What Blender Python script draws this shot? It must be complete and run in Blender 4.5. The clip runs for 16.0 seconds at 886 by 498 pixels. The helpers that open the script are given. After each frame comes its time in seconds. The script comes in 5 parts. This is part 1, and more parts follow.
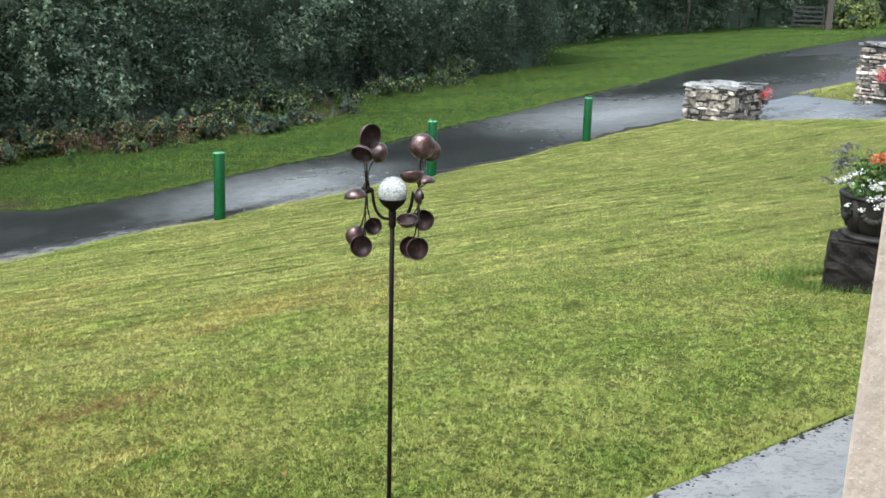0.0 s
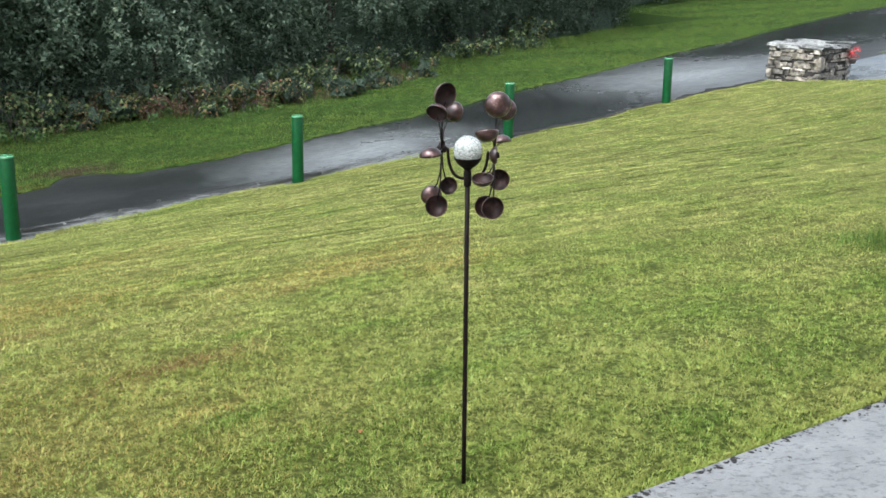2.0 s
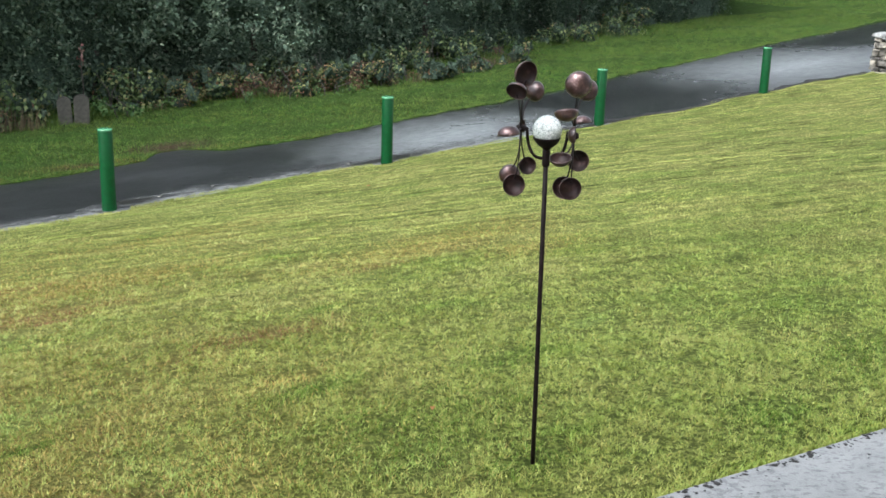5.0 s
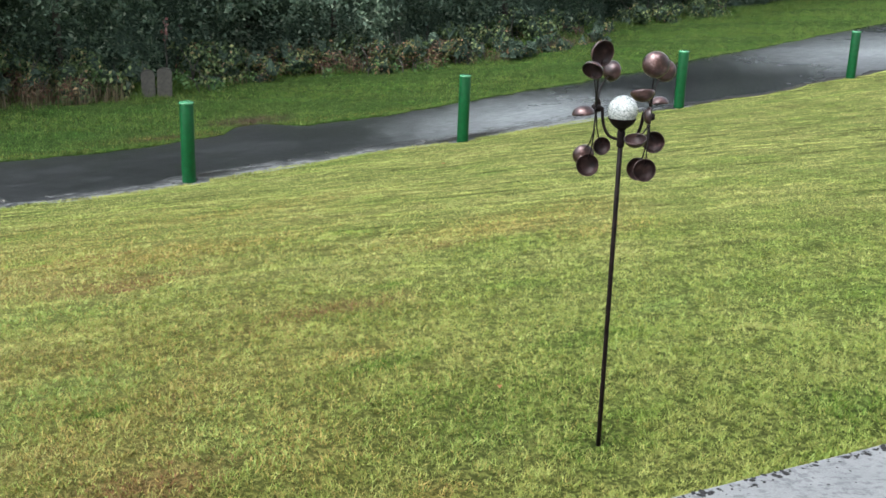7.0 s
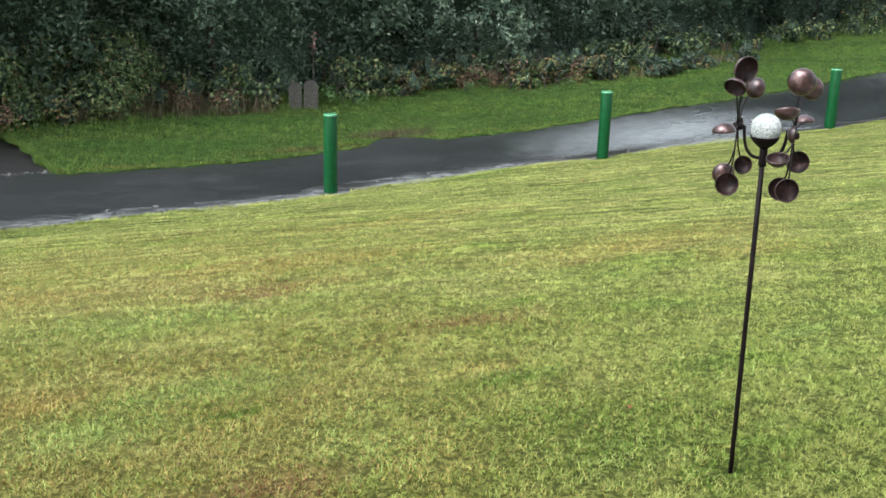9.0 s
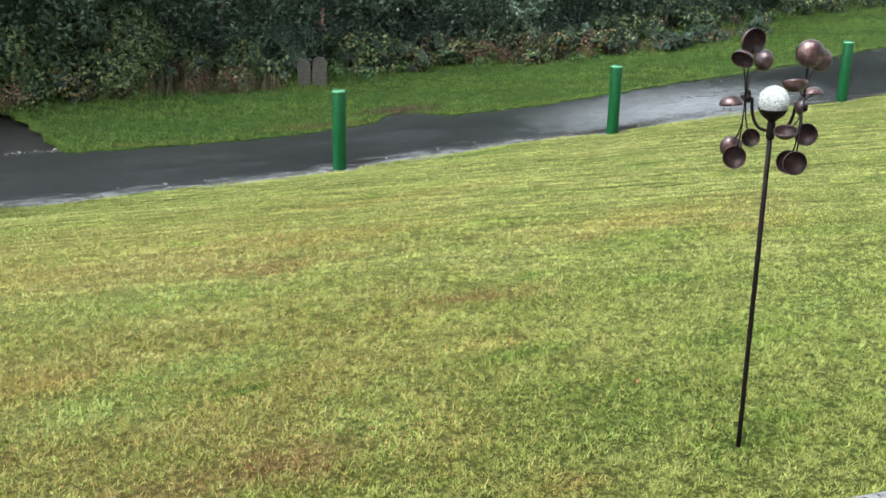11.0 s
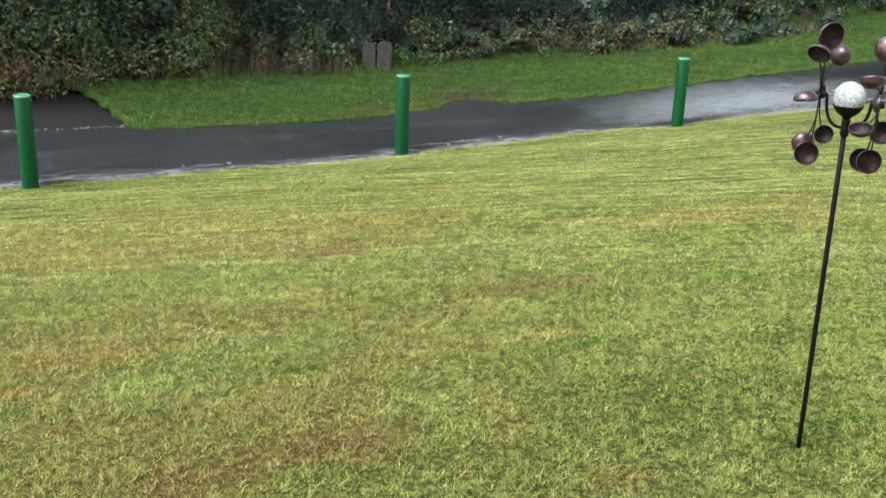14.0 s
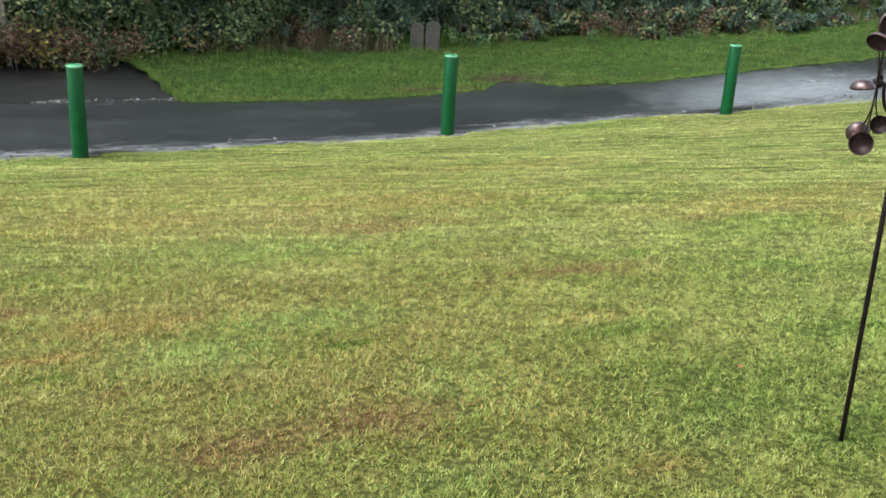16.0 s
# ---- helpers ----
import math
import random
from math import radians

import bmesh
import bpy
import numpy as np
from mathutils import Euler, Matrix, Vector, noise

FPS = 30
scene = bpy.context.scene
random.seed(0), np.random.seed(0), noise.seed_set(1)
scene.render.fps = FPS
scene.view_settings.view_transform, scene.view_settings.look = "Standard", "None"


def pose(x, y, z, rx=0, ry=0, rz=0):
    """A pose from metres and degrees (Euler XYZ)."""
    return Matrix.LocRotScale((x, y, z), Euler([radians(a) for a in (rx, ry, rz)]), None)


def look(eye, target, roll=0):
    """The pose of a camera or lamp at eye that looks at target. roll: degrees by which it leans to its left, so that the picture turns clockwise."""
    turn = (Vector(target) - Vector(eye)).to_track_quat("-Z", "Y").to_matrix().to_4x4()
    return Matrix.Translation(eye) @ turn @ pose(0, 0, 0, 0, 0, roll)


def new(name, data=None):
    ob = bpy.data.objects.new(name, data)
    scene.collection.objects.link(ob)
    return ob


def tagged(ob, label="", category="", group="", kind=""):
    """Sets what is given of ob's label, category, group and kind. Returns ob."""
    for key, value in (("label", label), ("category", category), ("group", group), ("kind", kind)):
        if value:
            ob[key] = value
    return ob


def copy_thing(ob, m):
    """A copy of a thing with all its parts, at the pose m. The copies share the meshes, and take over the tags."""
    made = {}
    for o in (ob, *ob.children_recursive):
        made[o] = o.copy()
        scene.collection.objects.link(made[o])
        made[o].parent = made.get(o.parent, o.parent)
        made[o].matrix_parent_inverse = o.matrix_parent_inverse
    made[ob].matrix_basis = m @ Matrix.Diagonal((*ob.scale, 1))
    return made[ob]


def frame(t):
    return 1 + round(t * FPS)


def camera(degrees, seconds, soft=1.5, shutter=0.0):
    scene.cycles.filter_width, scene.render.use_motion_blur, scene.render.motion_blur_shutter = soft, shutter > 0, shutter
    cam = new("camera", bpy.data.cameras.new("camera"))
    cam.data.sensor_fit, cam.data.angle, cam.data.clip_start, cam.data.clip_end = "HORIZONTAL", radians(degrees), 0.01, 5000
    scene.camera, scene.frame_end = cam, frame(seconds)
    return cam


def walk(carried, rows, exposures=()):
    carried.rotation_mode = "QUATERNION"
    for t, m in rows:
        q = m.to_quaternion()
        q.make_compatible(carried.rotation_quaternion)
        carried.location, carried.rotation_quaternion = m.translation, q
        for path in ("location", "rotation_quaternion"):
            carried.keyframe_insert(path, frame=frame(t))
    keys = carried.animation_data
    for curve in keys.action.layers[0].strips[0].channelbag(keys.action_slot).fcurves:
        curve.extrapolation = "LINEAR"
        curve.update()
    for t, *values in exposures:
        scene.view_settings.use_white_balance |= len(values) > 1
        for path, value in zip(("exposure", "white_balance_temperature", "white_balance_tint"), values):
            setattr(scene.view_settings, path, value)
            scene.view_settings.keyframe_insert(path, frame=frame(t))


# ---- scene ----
# the lens, and the turning of a camera that is held at a window
cam = camera(44.25, 16.0, soft=1.58)
ROWS = [
    (0, -0.063, 0.003, 0.05, 10.97, -14.44, 2.45),
    (0.5, -0.065, -0.001, 0.048, 12, -14.55, 1.86),
    (1, -0.063, 0.005, 0.043, 13.15, -15.26, 1.63),
    (1.5, -0.055, 0.008, 0.036, 13.99, -15.89, 1.55),
    (2, -0.056, 0.009, 0.028, 15.1, -16.45, 1.45),
    (2.5, -0.048, 0.007, 0.024, 15.82, -16.9, 1.97),
    (3, -0.043, 0.009, 0.015, 16.79, -17.34, 2.26),
    (3.5, -0.031, 0.013, 0.008, 17.48, -17.53, 1.86),
    (4, -0.013, 0.011, 0.003, 18.27, -17.27, 1.64),
    (4.2, -0.01, 0.011, 0.003, 18.7, -17.12, 1.85),
    (6.3, 0.02, 0.008, -0.005, 21.76, -17.89, 1.45),
    (6.5, 0.02, 0.008, -0.005, 22.19, -18.02, 1.53),
    (7, 0.019, 0.011, -0.005, 24.02, -18.54, 2.32),
    (7.5, 0.019, 0.015, -0.005, 26.92, -18.92, 2.87),
    (8, 0.029, 0.017, -0.006, 30.28, -18.4, 2.51),
    (8.2, 0.029, 0.017, -0.006, 31.24, -18.13, 2.32),
    (10.3, 0.057, 0.033, -0.015, 31.64, -18.25, 1.25),
    (10.5, 0.057, 0.033, -0.015, 31.67, -18.43, 1.18),
    (11, 0.052, 0.037, -0.017, 32.23, -19.24, 1.23),
    (11.5, 0.044, 0.04, -0.018, 32.5, -19.14, 1.37),
    (12, 0.041, 0.039, -0.018, 32.78, -18.99, 1.87),
    (12.5, 0.038, 0.028, -0.018, 33.26, -19.08, 2.04),
    (13, 0.033, 0.032, -0.019, 33.88, -19.19, 2.33),
    (13.5, 0.03, 0.026, -0.024, 34.6, -19.48, 2.41),
    (14, 0.029, 0.025, -0.022, 35.35, -20, 2.21),
    (14.5, 0.024, 0.02, -0.024, 35.95, -20.3, 2.35),
    (15, 0.024, 0.015, -0.029, 36.85, -20.51, 2.45),
    (15.5, 0.016, 0.008, -0.026, 37.29, -20.86, 2.9),
    (16, 0.017, 0.011, -0.032, 37.59, -21.06, 3.24),
]


def aim(x, y, z, yaw, pitch, roll):
    a, b = radians(yaw), radians(pitch)
    ahead = Vector((-math.sin(a) * math.cos(b), math.cos(a) * math.cos(b), math.sin(b)))
    eye = Vector((x, y, z))
    return look(eye, eye + ahead, roll)


walk(cam, [(t, aim(*r)) for t, *r in ROWS], exposures=[(0.0, 1.48, 6050, 9), (3.0, 1.46, 6050, 9), (7.0, 1.47, 6050, 9), (8.0, 1.52, 6050, 9), (10.5, 1.65, 6050, 9), (13.5, 1.58, 6050, 9), (16.0, 1.56, 6050, 9)])

# ---- light: a wet, overcast day ----
SUN_UP, SUN_ROUND = 58, 208
world = bpy.data.worlds.new("overcast_sky")
scene.world = world
world.use_nodes = True
wn = world.node_tree.nodes
wl = world.node_tree.links
wn.clear()
sky = wn.new("ShaderNodeTexSky")
sky.sky_type = "NISHITA"
sky.sun_disc = False
sky.sun_elevation = radians(SUN_UP)
sky.sun_rotation = radians(SUN_ROUND)
sky.air_density, sky.dust_density, sky.ozone_density = 1.0, 4.0, 1.0
grey = wn.new("ShaderNodeHueSaturation")
grey.inputs["Saturation"].default_value = 0.25
bg = wn.new("ShaderNodeBackground")
bg.inputs["Strength"].default_value = 0.15
wo = wn.new("ShaderNodeOutputWorld")
wl.new(sky.outputs[0], grey.inputs["Color"])
wl.new(grey.outputs[0], bg.inputs["Color"])
wl.new(bg.outputs[0], wo.inputs["Surface"])

sun = new("sun", bpy.data.lights.new("sun", "SUN"))
sun.data.energy, sun.data.angle, sun.data.color = 1.0, radians(35), (1.0, 0.97, 0.92)
# the sky's sun_rotation turns clockwise from +y
SUN_DIR = Vector((math.sin(radians(SUN_ROUND)) * math.cos(radians(SUN_UP)), math.cos(radians(SUN_ROUND)) * math.cos(radians(SUN_UP)), math.sin(radians(SUN_UP))))
sun.matrix_world = look(SUN_DIR * 40, (0, 0, 0))

# ---- plan: n runs from the house across the lawn to the hedge, s along the lane ----
U = Vector((-0.874, 0.486, 0.0))
V = Vector((0.486, 0.874, 0.0))
PATIO_A = Vector((0.633, 0.774, 0.0))      # along the front of the house
PATIO_N = Vector((-0.774, 0.633, 0.0))     # out of the house
PATIO_EDGE, WALL_OUT, PATIO_Z = 2.97, 0.80, -2.285


def smooth(a, b, x):
    t = np.clip((np.asarray(x, float) - a) / (b - a), 0, 1)
    return t * t * (3 - 2 * t)


def place(n, s, z=0.0):
    return U * n + V * s + Vector((0, 0, z))


def road_z(s):
    return np.interp(s, [-60, -10, 0.85, 5, 9.3, 13.4, 17.8, 22, 60, 120], [-3.2, -3.3, -3.37, -3.47, -3.49, -3.3, -3.1, -2.98, -2.05, -1.4])


LAWN = {(0, 0): -2.3329, (0, 1): 0.0539, (0, 2): 0.1279, (0, 3): -0.1429, (1, 0): 0.2505, (1, 1): -0.1215, (1, 2): 0.1306,
        (1, 3): 0.0989, (2, 0): -0.57, (2, 1): -0.4562, (2, 2): -0.0587, (3, 0): -0.7416, (3, 1): 0.3912, (4, 0): 0.2919}


def near_edge(s):
    return 11.25 + 0.8 * np.exp(-((np.asarray(s, float) - 9.5) / 5.5) ** 2) + 0.35 * smooth(14, 20, s)


def far_edge(s):
    s = np.asarray(s, float)
    line = np.interp(s, [-20, 2.2, 4.5, 5.3, 6.0, 7.9, 9, 10, 11.4, 13.8, 15.4, 17.3, 19.6, 22.6, 24.7, 27, 33, 39, 45, 52, 75],
                     [13.5, 13.52, 13.55, 13.68, 13.83, 13.92, 14.05, 14.1, 14.16, 14.2, 14.33, 14.55, 14.8, 15.3, 15.65, 15.88, 16.87, 17.75, 18.05, 18.5, 19.0])
    return (line + 0.47 * np.exp(-np.abs((s - 7.1) / np.where(s < 7.1, 0.42, 0.55)) ** 3)
            + 0.025 * np.sin(s * 2.3 + 2 * np.sin(s * 0.9)) + 0.02 * np.sin(s * 7.7 + 1) + 0.012 * np.sin(s * 17.3))


def hedge_line(s):
    return np.interp(s, [-30, 0.4, 1.9, 2.2, 3, 4.7, 6, 7.5, 9, 9.7, 10.4, 12, 14, 15.7, 17.2, 18.5, 19.8, 22.2, 23.5, 24.8, 27, 30.4, 33, 39, 47, 54, 63, 90],
                     [15.7, 15.75, 15.7, 16.4, 16.7, 16.9, 16.8, 17.1, 17.9, 18.1, 17.5, 17.0, 17.35, 17.7, 18.0, 18.2, 18.4, 18.6, 18.45, 18.4, 19.2, 20.9, 22.4, 23.5, 23.3, 22.2, 22.0, 22])


def lawn_z(n, s):
    n, s = np.asarray(n, float), np.asarray(s, float)
    a, b = np.clip(n, -2, 12.5) / 10, np.clip(s, -7, 22.5) / 10
    z = sum(c * a**i * b**j for (i, j), c in LAWN.items())
    z = z + smooth(13, 21.8, s) * np.clip(11.2 - n, 0, 7) * 0.078
    # it meets the lane at the lane's height
    e = near_edge(s)
    ae = e / 10
    edge = sum(c * ae**i * b**j for (i, j), c in LAWN.items())
    return z + (road_z(s) - edge) * smooth(-1.5, 0.0, n - e)


def patio_depth(n, s):
    """How far out of the house a place lies."""
    x, y = n * U.x + s * V.x, n * U.y + s * V.y
    return x * PATIO_N.x + y * PATIO_N.y


def verge_z(n, s):
    n, s = np.asarray(n, float), np.asarray(s, float)
    return road_z(s) + 0.012 + 0.06 * smooth(0, 1.5, n - far_edge(s))


# ---- materials ----
def material(name, rough=0.6, metal=0.0, spec=0.5):
    m = bpy.data.materials.new(name)
    m.use_nodes = True
    b = m.node_tree.nodes["Principled BSDF"]
    b.inputs["Roughness"].default_value = rough
    b.inputs["Metallic"].default_value = metal
    b.inputs["Specular IOR Level"].default_value = spec
    return m, m.node_tree.nodes, m.node_tree.links, b


def noise_node(nodes, links, scale, detail=4.0, stretch=None, turn=0.0, rough=0.55):
    co = nodes.new("ShaderNodeTexCoord")
    mp = nodes.new("ShaderNodeMapping")
    # turned first, then stretched
    mp.vector_type = "TEXTURE"
    mp.inputs["Rotation"].default_value = (0, 0, -turn)
    mp.inputs["Scale"].default_value = tuple(1 / k for k in stretch or (1, 1, 1))
    nz = nodes.new("ShaderNodeTexNoise")
    nz.inputs["Scale"].default_value = scale
    nz.inputs["Detail"].default_value = detail
    nz.inputs["Roughness"].default_value = rough
    links.new(co.outputs["Object"], mp.inputs["Vector"])
    links.new(mp.outputs["Vector"], nz.inputs["Vector"])
    return nz.outputs["Fac"]


def ramp(nodes, links, fac, stops):
    r = nodes.new("ShaderNodeValToRGB")
    while len(r.color_ramp.elements) < len(stops):
        r.color_ramp.elements.new(0.5)
    for e, (p, c) in zip(r.color_ramp.elements, stops):
        e.position, e.color = p, (*c, 1) if len(c) == 3 else c
    links.new(fac, r.inputs["Fac"])
    return r.outputs["Color"]


def mix(nodes, links, fac, a, b, mode="MIX"):
    m = nodes.new("ShaderNodeMix")
    m.data_type, m.blend_type = "RGBA", mode
    for key, v in (("Factor", fac), ("A", a), ("B", b)):
        sock = next(i for i in m.inputs if i.name == key and i.type == ("VALUE" if key == "Factor" else "RGBA"))
        if hasattr(v, "is_linked"):
            links.new(v, sock)
        elif key == "Factor":
            sock.default_value = v
        else:
            sock.default_value = (*v, 1)
    return next(o for o in m.outputs if o.type == "RGBA")


def bump(nodes, links, b, height, strength=0.3, distance=0.01):
    k = nodes.new("ShaderNodeBump")
    k.inputs["Strength"].default_value = strength
    k.inputs["Distance"].default_value = distance
    links.new(height, k.inputs["Height"])
    links.new(k.outputs["Normal"], b.inputs["Normal"])


def island(nodes):
    return nodes.new("ShaderNodeNewGeometry").outputs["Random Per Island"]


LANE_TURN = -math.atan2(V.y, V.x)   # turns the texture's x along the lane
MOW_SKEW = radians(17)               # the mower's rows drift towards the house along the lane
MOW_TURN = LANE_TURN + MOW_SKEW


def wobble(nodes, links, scale=3.0, detail=5.0):
    """Place and an unevenness that all patches of one material share."""
    co = nodes.new("ShaderNodeTexCoord").outputs["Object"]
    wob = nodes.new("ShaderNodeTexNoise")
    wob.inputs["Scale"].default_value = scale
    wob.inputs["Detail"].default_value = detail
    wob.inputs["Roughness"].default_value = 0.62
    links.new(co, wob.inputs["Vector"])
    return co, wob.outputs["Fac"]


def patch(nodes, links, where, n, s, rn, rs, soft=0.5, wild=1.6, k=1.0):
    """k inside an oval patch of the lawn, fading out raggedly."""
    co, wob = where
    mp = nodes.new("ShaderNodeMapping")
    mp.vector_type = "TEXTURE"
    c = place(n, s)
    mp.inputs["Location"].default_value = (c.x, c.y, 0)
    mp.inputs["Rotation"].default_value = (0, 0, -LANE_TURN)
    mp.inputs["Scale"].default_value = (rs, rn, 100)
    links.new(co, mp.inputs["Vector"])
    ln = nodes.new("ShaderNodeVectorMath")
    ln.operation = "LENGTH"
    links.new(mp.outputs[0], ln.inputs[0])
    ad = nodes.new("ShaderNodeMath")
    ad.operation = "MULTIPLY_ADD"
    links.new(wob, ad.inputs[0])
    ad.inputs[1].default_value = wild
    links.new(ln.outputs["Value"], ad.inputs[2])
    mr = nodes.new("ShaderNodeMapRange")
    mr.inputs["From Min"].default_value = 1.0 + wild / 2 + soft
    mr.inputs["From Max"].default_value = 1.0 + wild / 2 - soft
    mr.inputs["To Max"].default_value = k
    links.new(ad.outputs[0], mr.inputs["Value"])
    return mr.outputs[0]


# patches of the lawn: n, s, half width across and along, strength
TAN = [(7.3, 2.9, 0.3, 1.1, 0.5), (7.25, 0.7, 0.3, 0.8, 0.5), (6.35, 5.4, 0.3, 1.1, 0.45), (5.7, 6.0, 0.2, 0.5, 0.35), (5.15, 0.6, 0.16, 0.4, 0.75),
       (4.8, 0.1, 0.07, 0.22, 1.0), (3.8, 2.05, 0.4, 0.25, 0.5), (3.05, 2.35, 0.07, 0.14, 0.5), (4.5, 2.85, 0.08, 0.25, 0.55), (8.6, 4.2, 0.25, 1.2, 0.35),
       (4.7, 1.0, 1.7, 1.9, 0.27), (8.0, 1.3, 1.5, 3.0, 0.28)]
BROWN = [(6.47, 2.33, 0.045, 0.11, 1.0), (6.62, 2.3, 0.14, 0.5, 0.55), (5.2, 3.1, 0.12, 0.45, 0.5), (3.75, 1.4, 0.16, 0.4, 0.6), (3.7, 0.78, 0.13, 0.28, 0.55),
         (5.5, 0.0, 0.07, 0.1, 0.7), (7.5, 2.4, 0.08, 0.5, 0.35), (6.1, 4.6, 0.06, 0.3, 0.35), (4.3, 0.35, 0.06, 0.15, 0.35), (4.6, 1.0, 1.8, 1.9, 0.14), (6.9, 1.8, 0.35, 1.3, 0.2)]
DEEP = [(4.3, 2.95, 0.09, 0.28, 0.6), (3.55, 3.0, 0.34, 0.55, 0.42), (2.65, 5.6, 0.25, 0.45, 0.5), (2.6, 4.45, 0.16, 0.3, 0.55), (3.0, 7.5, 0.2, 0.4, 0.5),
        (4.57, 0.12, 0.03, 0.1, 0.7), (4.57, 1.5, 0.04, 0.13, 0.7), (5.42, 3.72, 0.04, 0.11, 0.7), (3.02, 3.2, 0.15, 0.2, 0.55), (4.0, 3.9, 0.17, 0.25, 0.4)]
FRESH = [(3.3, 5.4, 1.4, 2.0, 0.18), (4.65, 0.8, 0.22, 0.32, 0.6), (4.95, 1.4, 0.17, 0.45, 0.55), (3.9, 1.95, 0.3, 0.25, 0.4), (3.2, 1.5, 0.12, 0.3, 0.4), (4.1, 4.75, 0.07, 0.24, 0.65), (6.2, 1.5, 0.3, 0.6, 0.4), (3.3, 2.8, 0.2, 0.3, 0.3)]


# worn spots at the verge's edge
BARE = ([(13.95, 5.6, 0.12, 0.9, 0.4), (14.2, 9.0, 0.1, 1.2, 0.25), (13.68, 3.2, 0.07, 1.2, 0.3)], [(14.48, 7.2, 0.2, 0.5, 1.0), (13.95, 5.75, 0.08, 0.5, 0.5)], [], [])


def shade(nodes, links, col, fac, stops):
    """Multiplies a colour by a grey or tinted ramp."""
    return mix(nodes, links, 1.0, col, ramp(nodes, links, fac, stops), "MULTIPLY")


def grass_material(name, dark, mid, light, straw, patchy, rough=0.55, sheet=False):
    m, N, L, b = material(name, rough, 0, 0.16)
    verge = patchy is BARE
    big = noise_node(N, L, 0.9, 5, (0.35, 1.3, 1), MOW_TURN)
    fine = noise_node(N, L, 9 if not sheet else 90, 3)
    if sheet:
        tone = fine
    else:
        # blades differ singly and by tuft
        near = patch(N, L, wobble(N, L), 2.2, 3.6, 2.9, 5.6, 0.8)
        pick = N.new("ShaderNodeMix")
        L.new(near, pick.inputs[0])
        L.new(noise_node(N, L, 34, 3, (0.16, 1.0, 1.0), MOW_TURN, 0.55), pick.inputs[2])
        L.new(noise_node(N, L, 52, 3, (0.8, 1.2, 1), MOW_TURN, 0.6), pick.inputs[3])
        tuft = pick.outputs[0] if not verge else noise_node(N, L, 40, 3, None, 0.0, 0.6)
        tr = N.new("ShaderNodeMapRange")
        tr.inputs["From Min"].default_value, tr.inputs["From Max"].default_value = 0.36, 0.64
        L.new(tuft, tr.inputs["Value"])
        av = N.new("ShaderNodeMix")
        av.inputs[0].default_value = 0.84
        L.new(island(N), av.inputs[2])
        L.new(tr.outputs[0], av.inputs[3])
        tone = av.outputs[0]
        if not verge:
            # the even turf farther out differs less
            calm = N.new("ShaderNodeMapRange")
            calm.inputs["To Min"].default_value, calm.inputs["To Max"].default_value = 0.38, 0.86
            L.new(tone, calm.inputs["Value"])
            both = N.new("ShaderNodeMix")
            L.new(near, both.inputs[0])
            L.new(calm.outputs[0], both.inputs[2])
            L.new(tone, both.inputs[3])
            tone = both.outputs[0]
    col = ramp(N, L, tone, [(0.24, dark), (0.5, mid), (0.82, light), (1.0, straw)])
    warm = ramp(N, L, big, [(0.36, (0, 0, 0) if verge else (0.15, 0.15, 0.15)), (0.66, (0.12, 0.12, 0.12) if verge else (0.65, 0.65, 0.65))])
    col = mix(N, L, warm, col, mix(N, L, 0.35, light, straw))
    # a ragged mosaic of dry, tired and fresh turf
    small = noise_node(N, L, 1.9, 8, (0.6, 1.25, 1), MOW_TURN, 0.7)
    dry = ramp(N, L, small, [(0.5, (0, 0, 0)), (0.62, (0.12, 0.12, 0.12) if verge else (0.4, 0.4, 0.4)), (0.72, (0.2, 0.2, 0.2) if verge else (0.6, 0.6, 0.6))])
    col = mix(N, L, dry, col, tuple(0.7 * q + 0.3 * p for p, q in zip(mid, straw)))
    lush = ramp(N, L, small, [(0.32, (0.6, 0.6, 0.6)), (0.47, (0, 0, 0))])
    col = mix(N, L, lush, col, tuple(k * p for p, k in zip(mid, (0.86, 1.12, 0.85))))
    where = wobble(N, L)
    # mower's lines along the lane; their tints also paint in the far lawn's haze
    lines = noise_node(N, L, 9.5, 3, (0.13, 1.0, 1), MOW_TURN, 0.55)
    ln = ramp(N, L, lines, [(0.32, (0.4, 0.43, 0.4)), (0.4, (1.0, 0.98, 1.08)), (0.56, (1.14, 1.11, 1.28)), (0.65, (1.65, 1.56, 1.8))])
    if verge:
        lumps = noise_node(N, L, 8, 4)
        col = mix(N, L, 0.85, col, ramp(N, L, lumps, [(0.34, (0.64, 0.68, 0.64)), (0.5, (1, 1, 1)), (0.66, (1.35, 1.27, 1.2))]), "MULTIPLY")
        col = mix(N, L, 0.25, col, ln, "MULTIPLY")
    else:
        # the rougher turf before the house is clumped and shows no lines
        clumps = ramp(N, L, noise_node(N, L, 11, 6, (0.7, 1.2, 1), MOW_TURN, 0.74), [(0.34, (0.8, 0.88, 0.72)), (0.46, (1.0, 1.03, 0.97)), (0.56, (1.08, 1.07, 1.08)), (0.68, (1.26, 1.22, 1.32))])
        col = mix(N, L, 1.0, col, mix(N, L, patch(N, L, where, 2.2, 3.6, 2.9, 5.6, 0.8), ln, clumps), "MULTIPLY")
    hues = (tuple(a * k for a, k in zip(straw, (1.0, 0.82, 0.66))), (0.085, 0.06, 0.04) if verge else (0.2, 0.105, 0.05), tuple(a * k for a, k in zip(mid, (0.52, 0.74, 0.44))), tuple(a * k for a, k in zip(light, (0.92, 1.04, 1.15))))
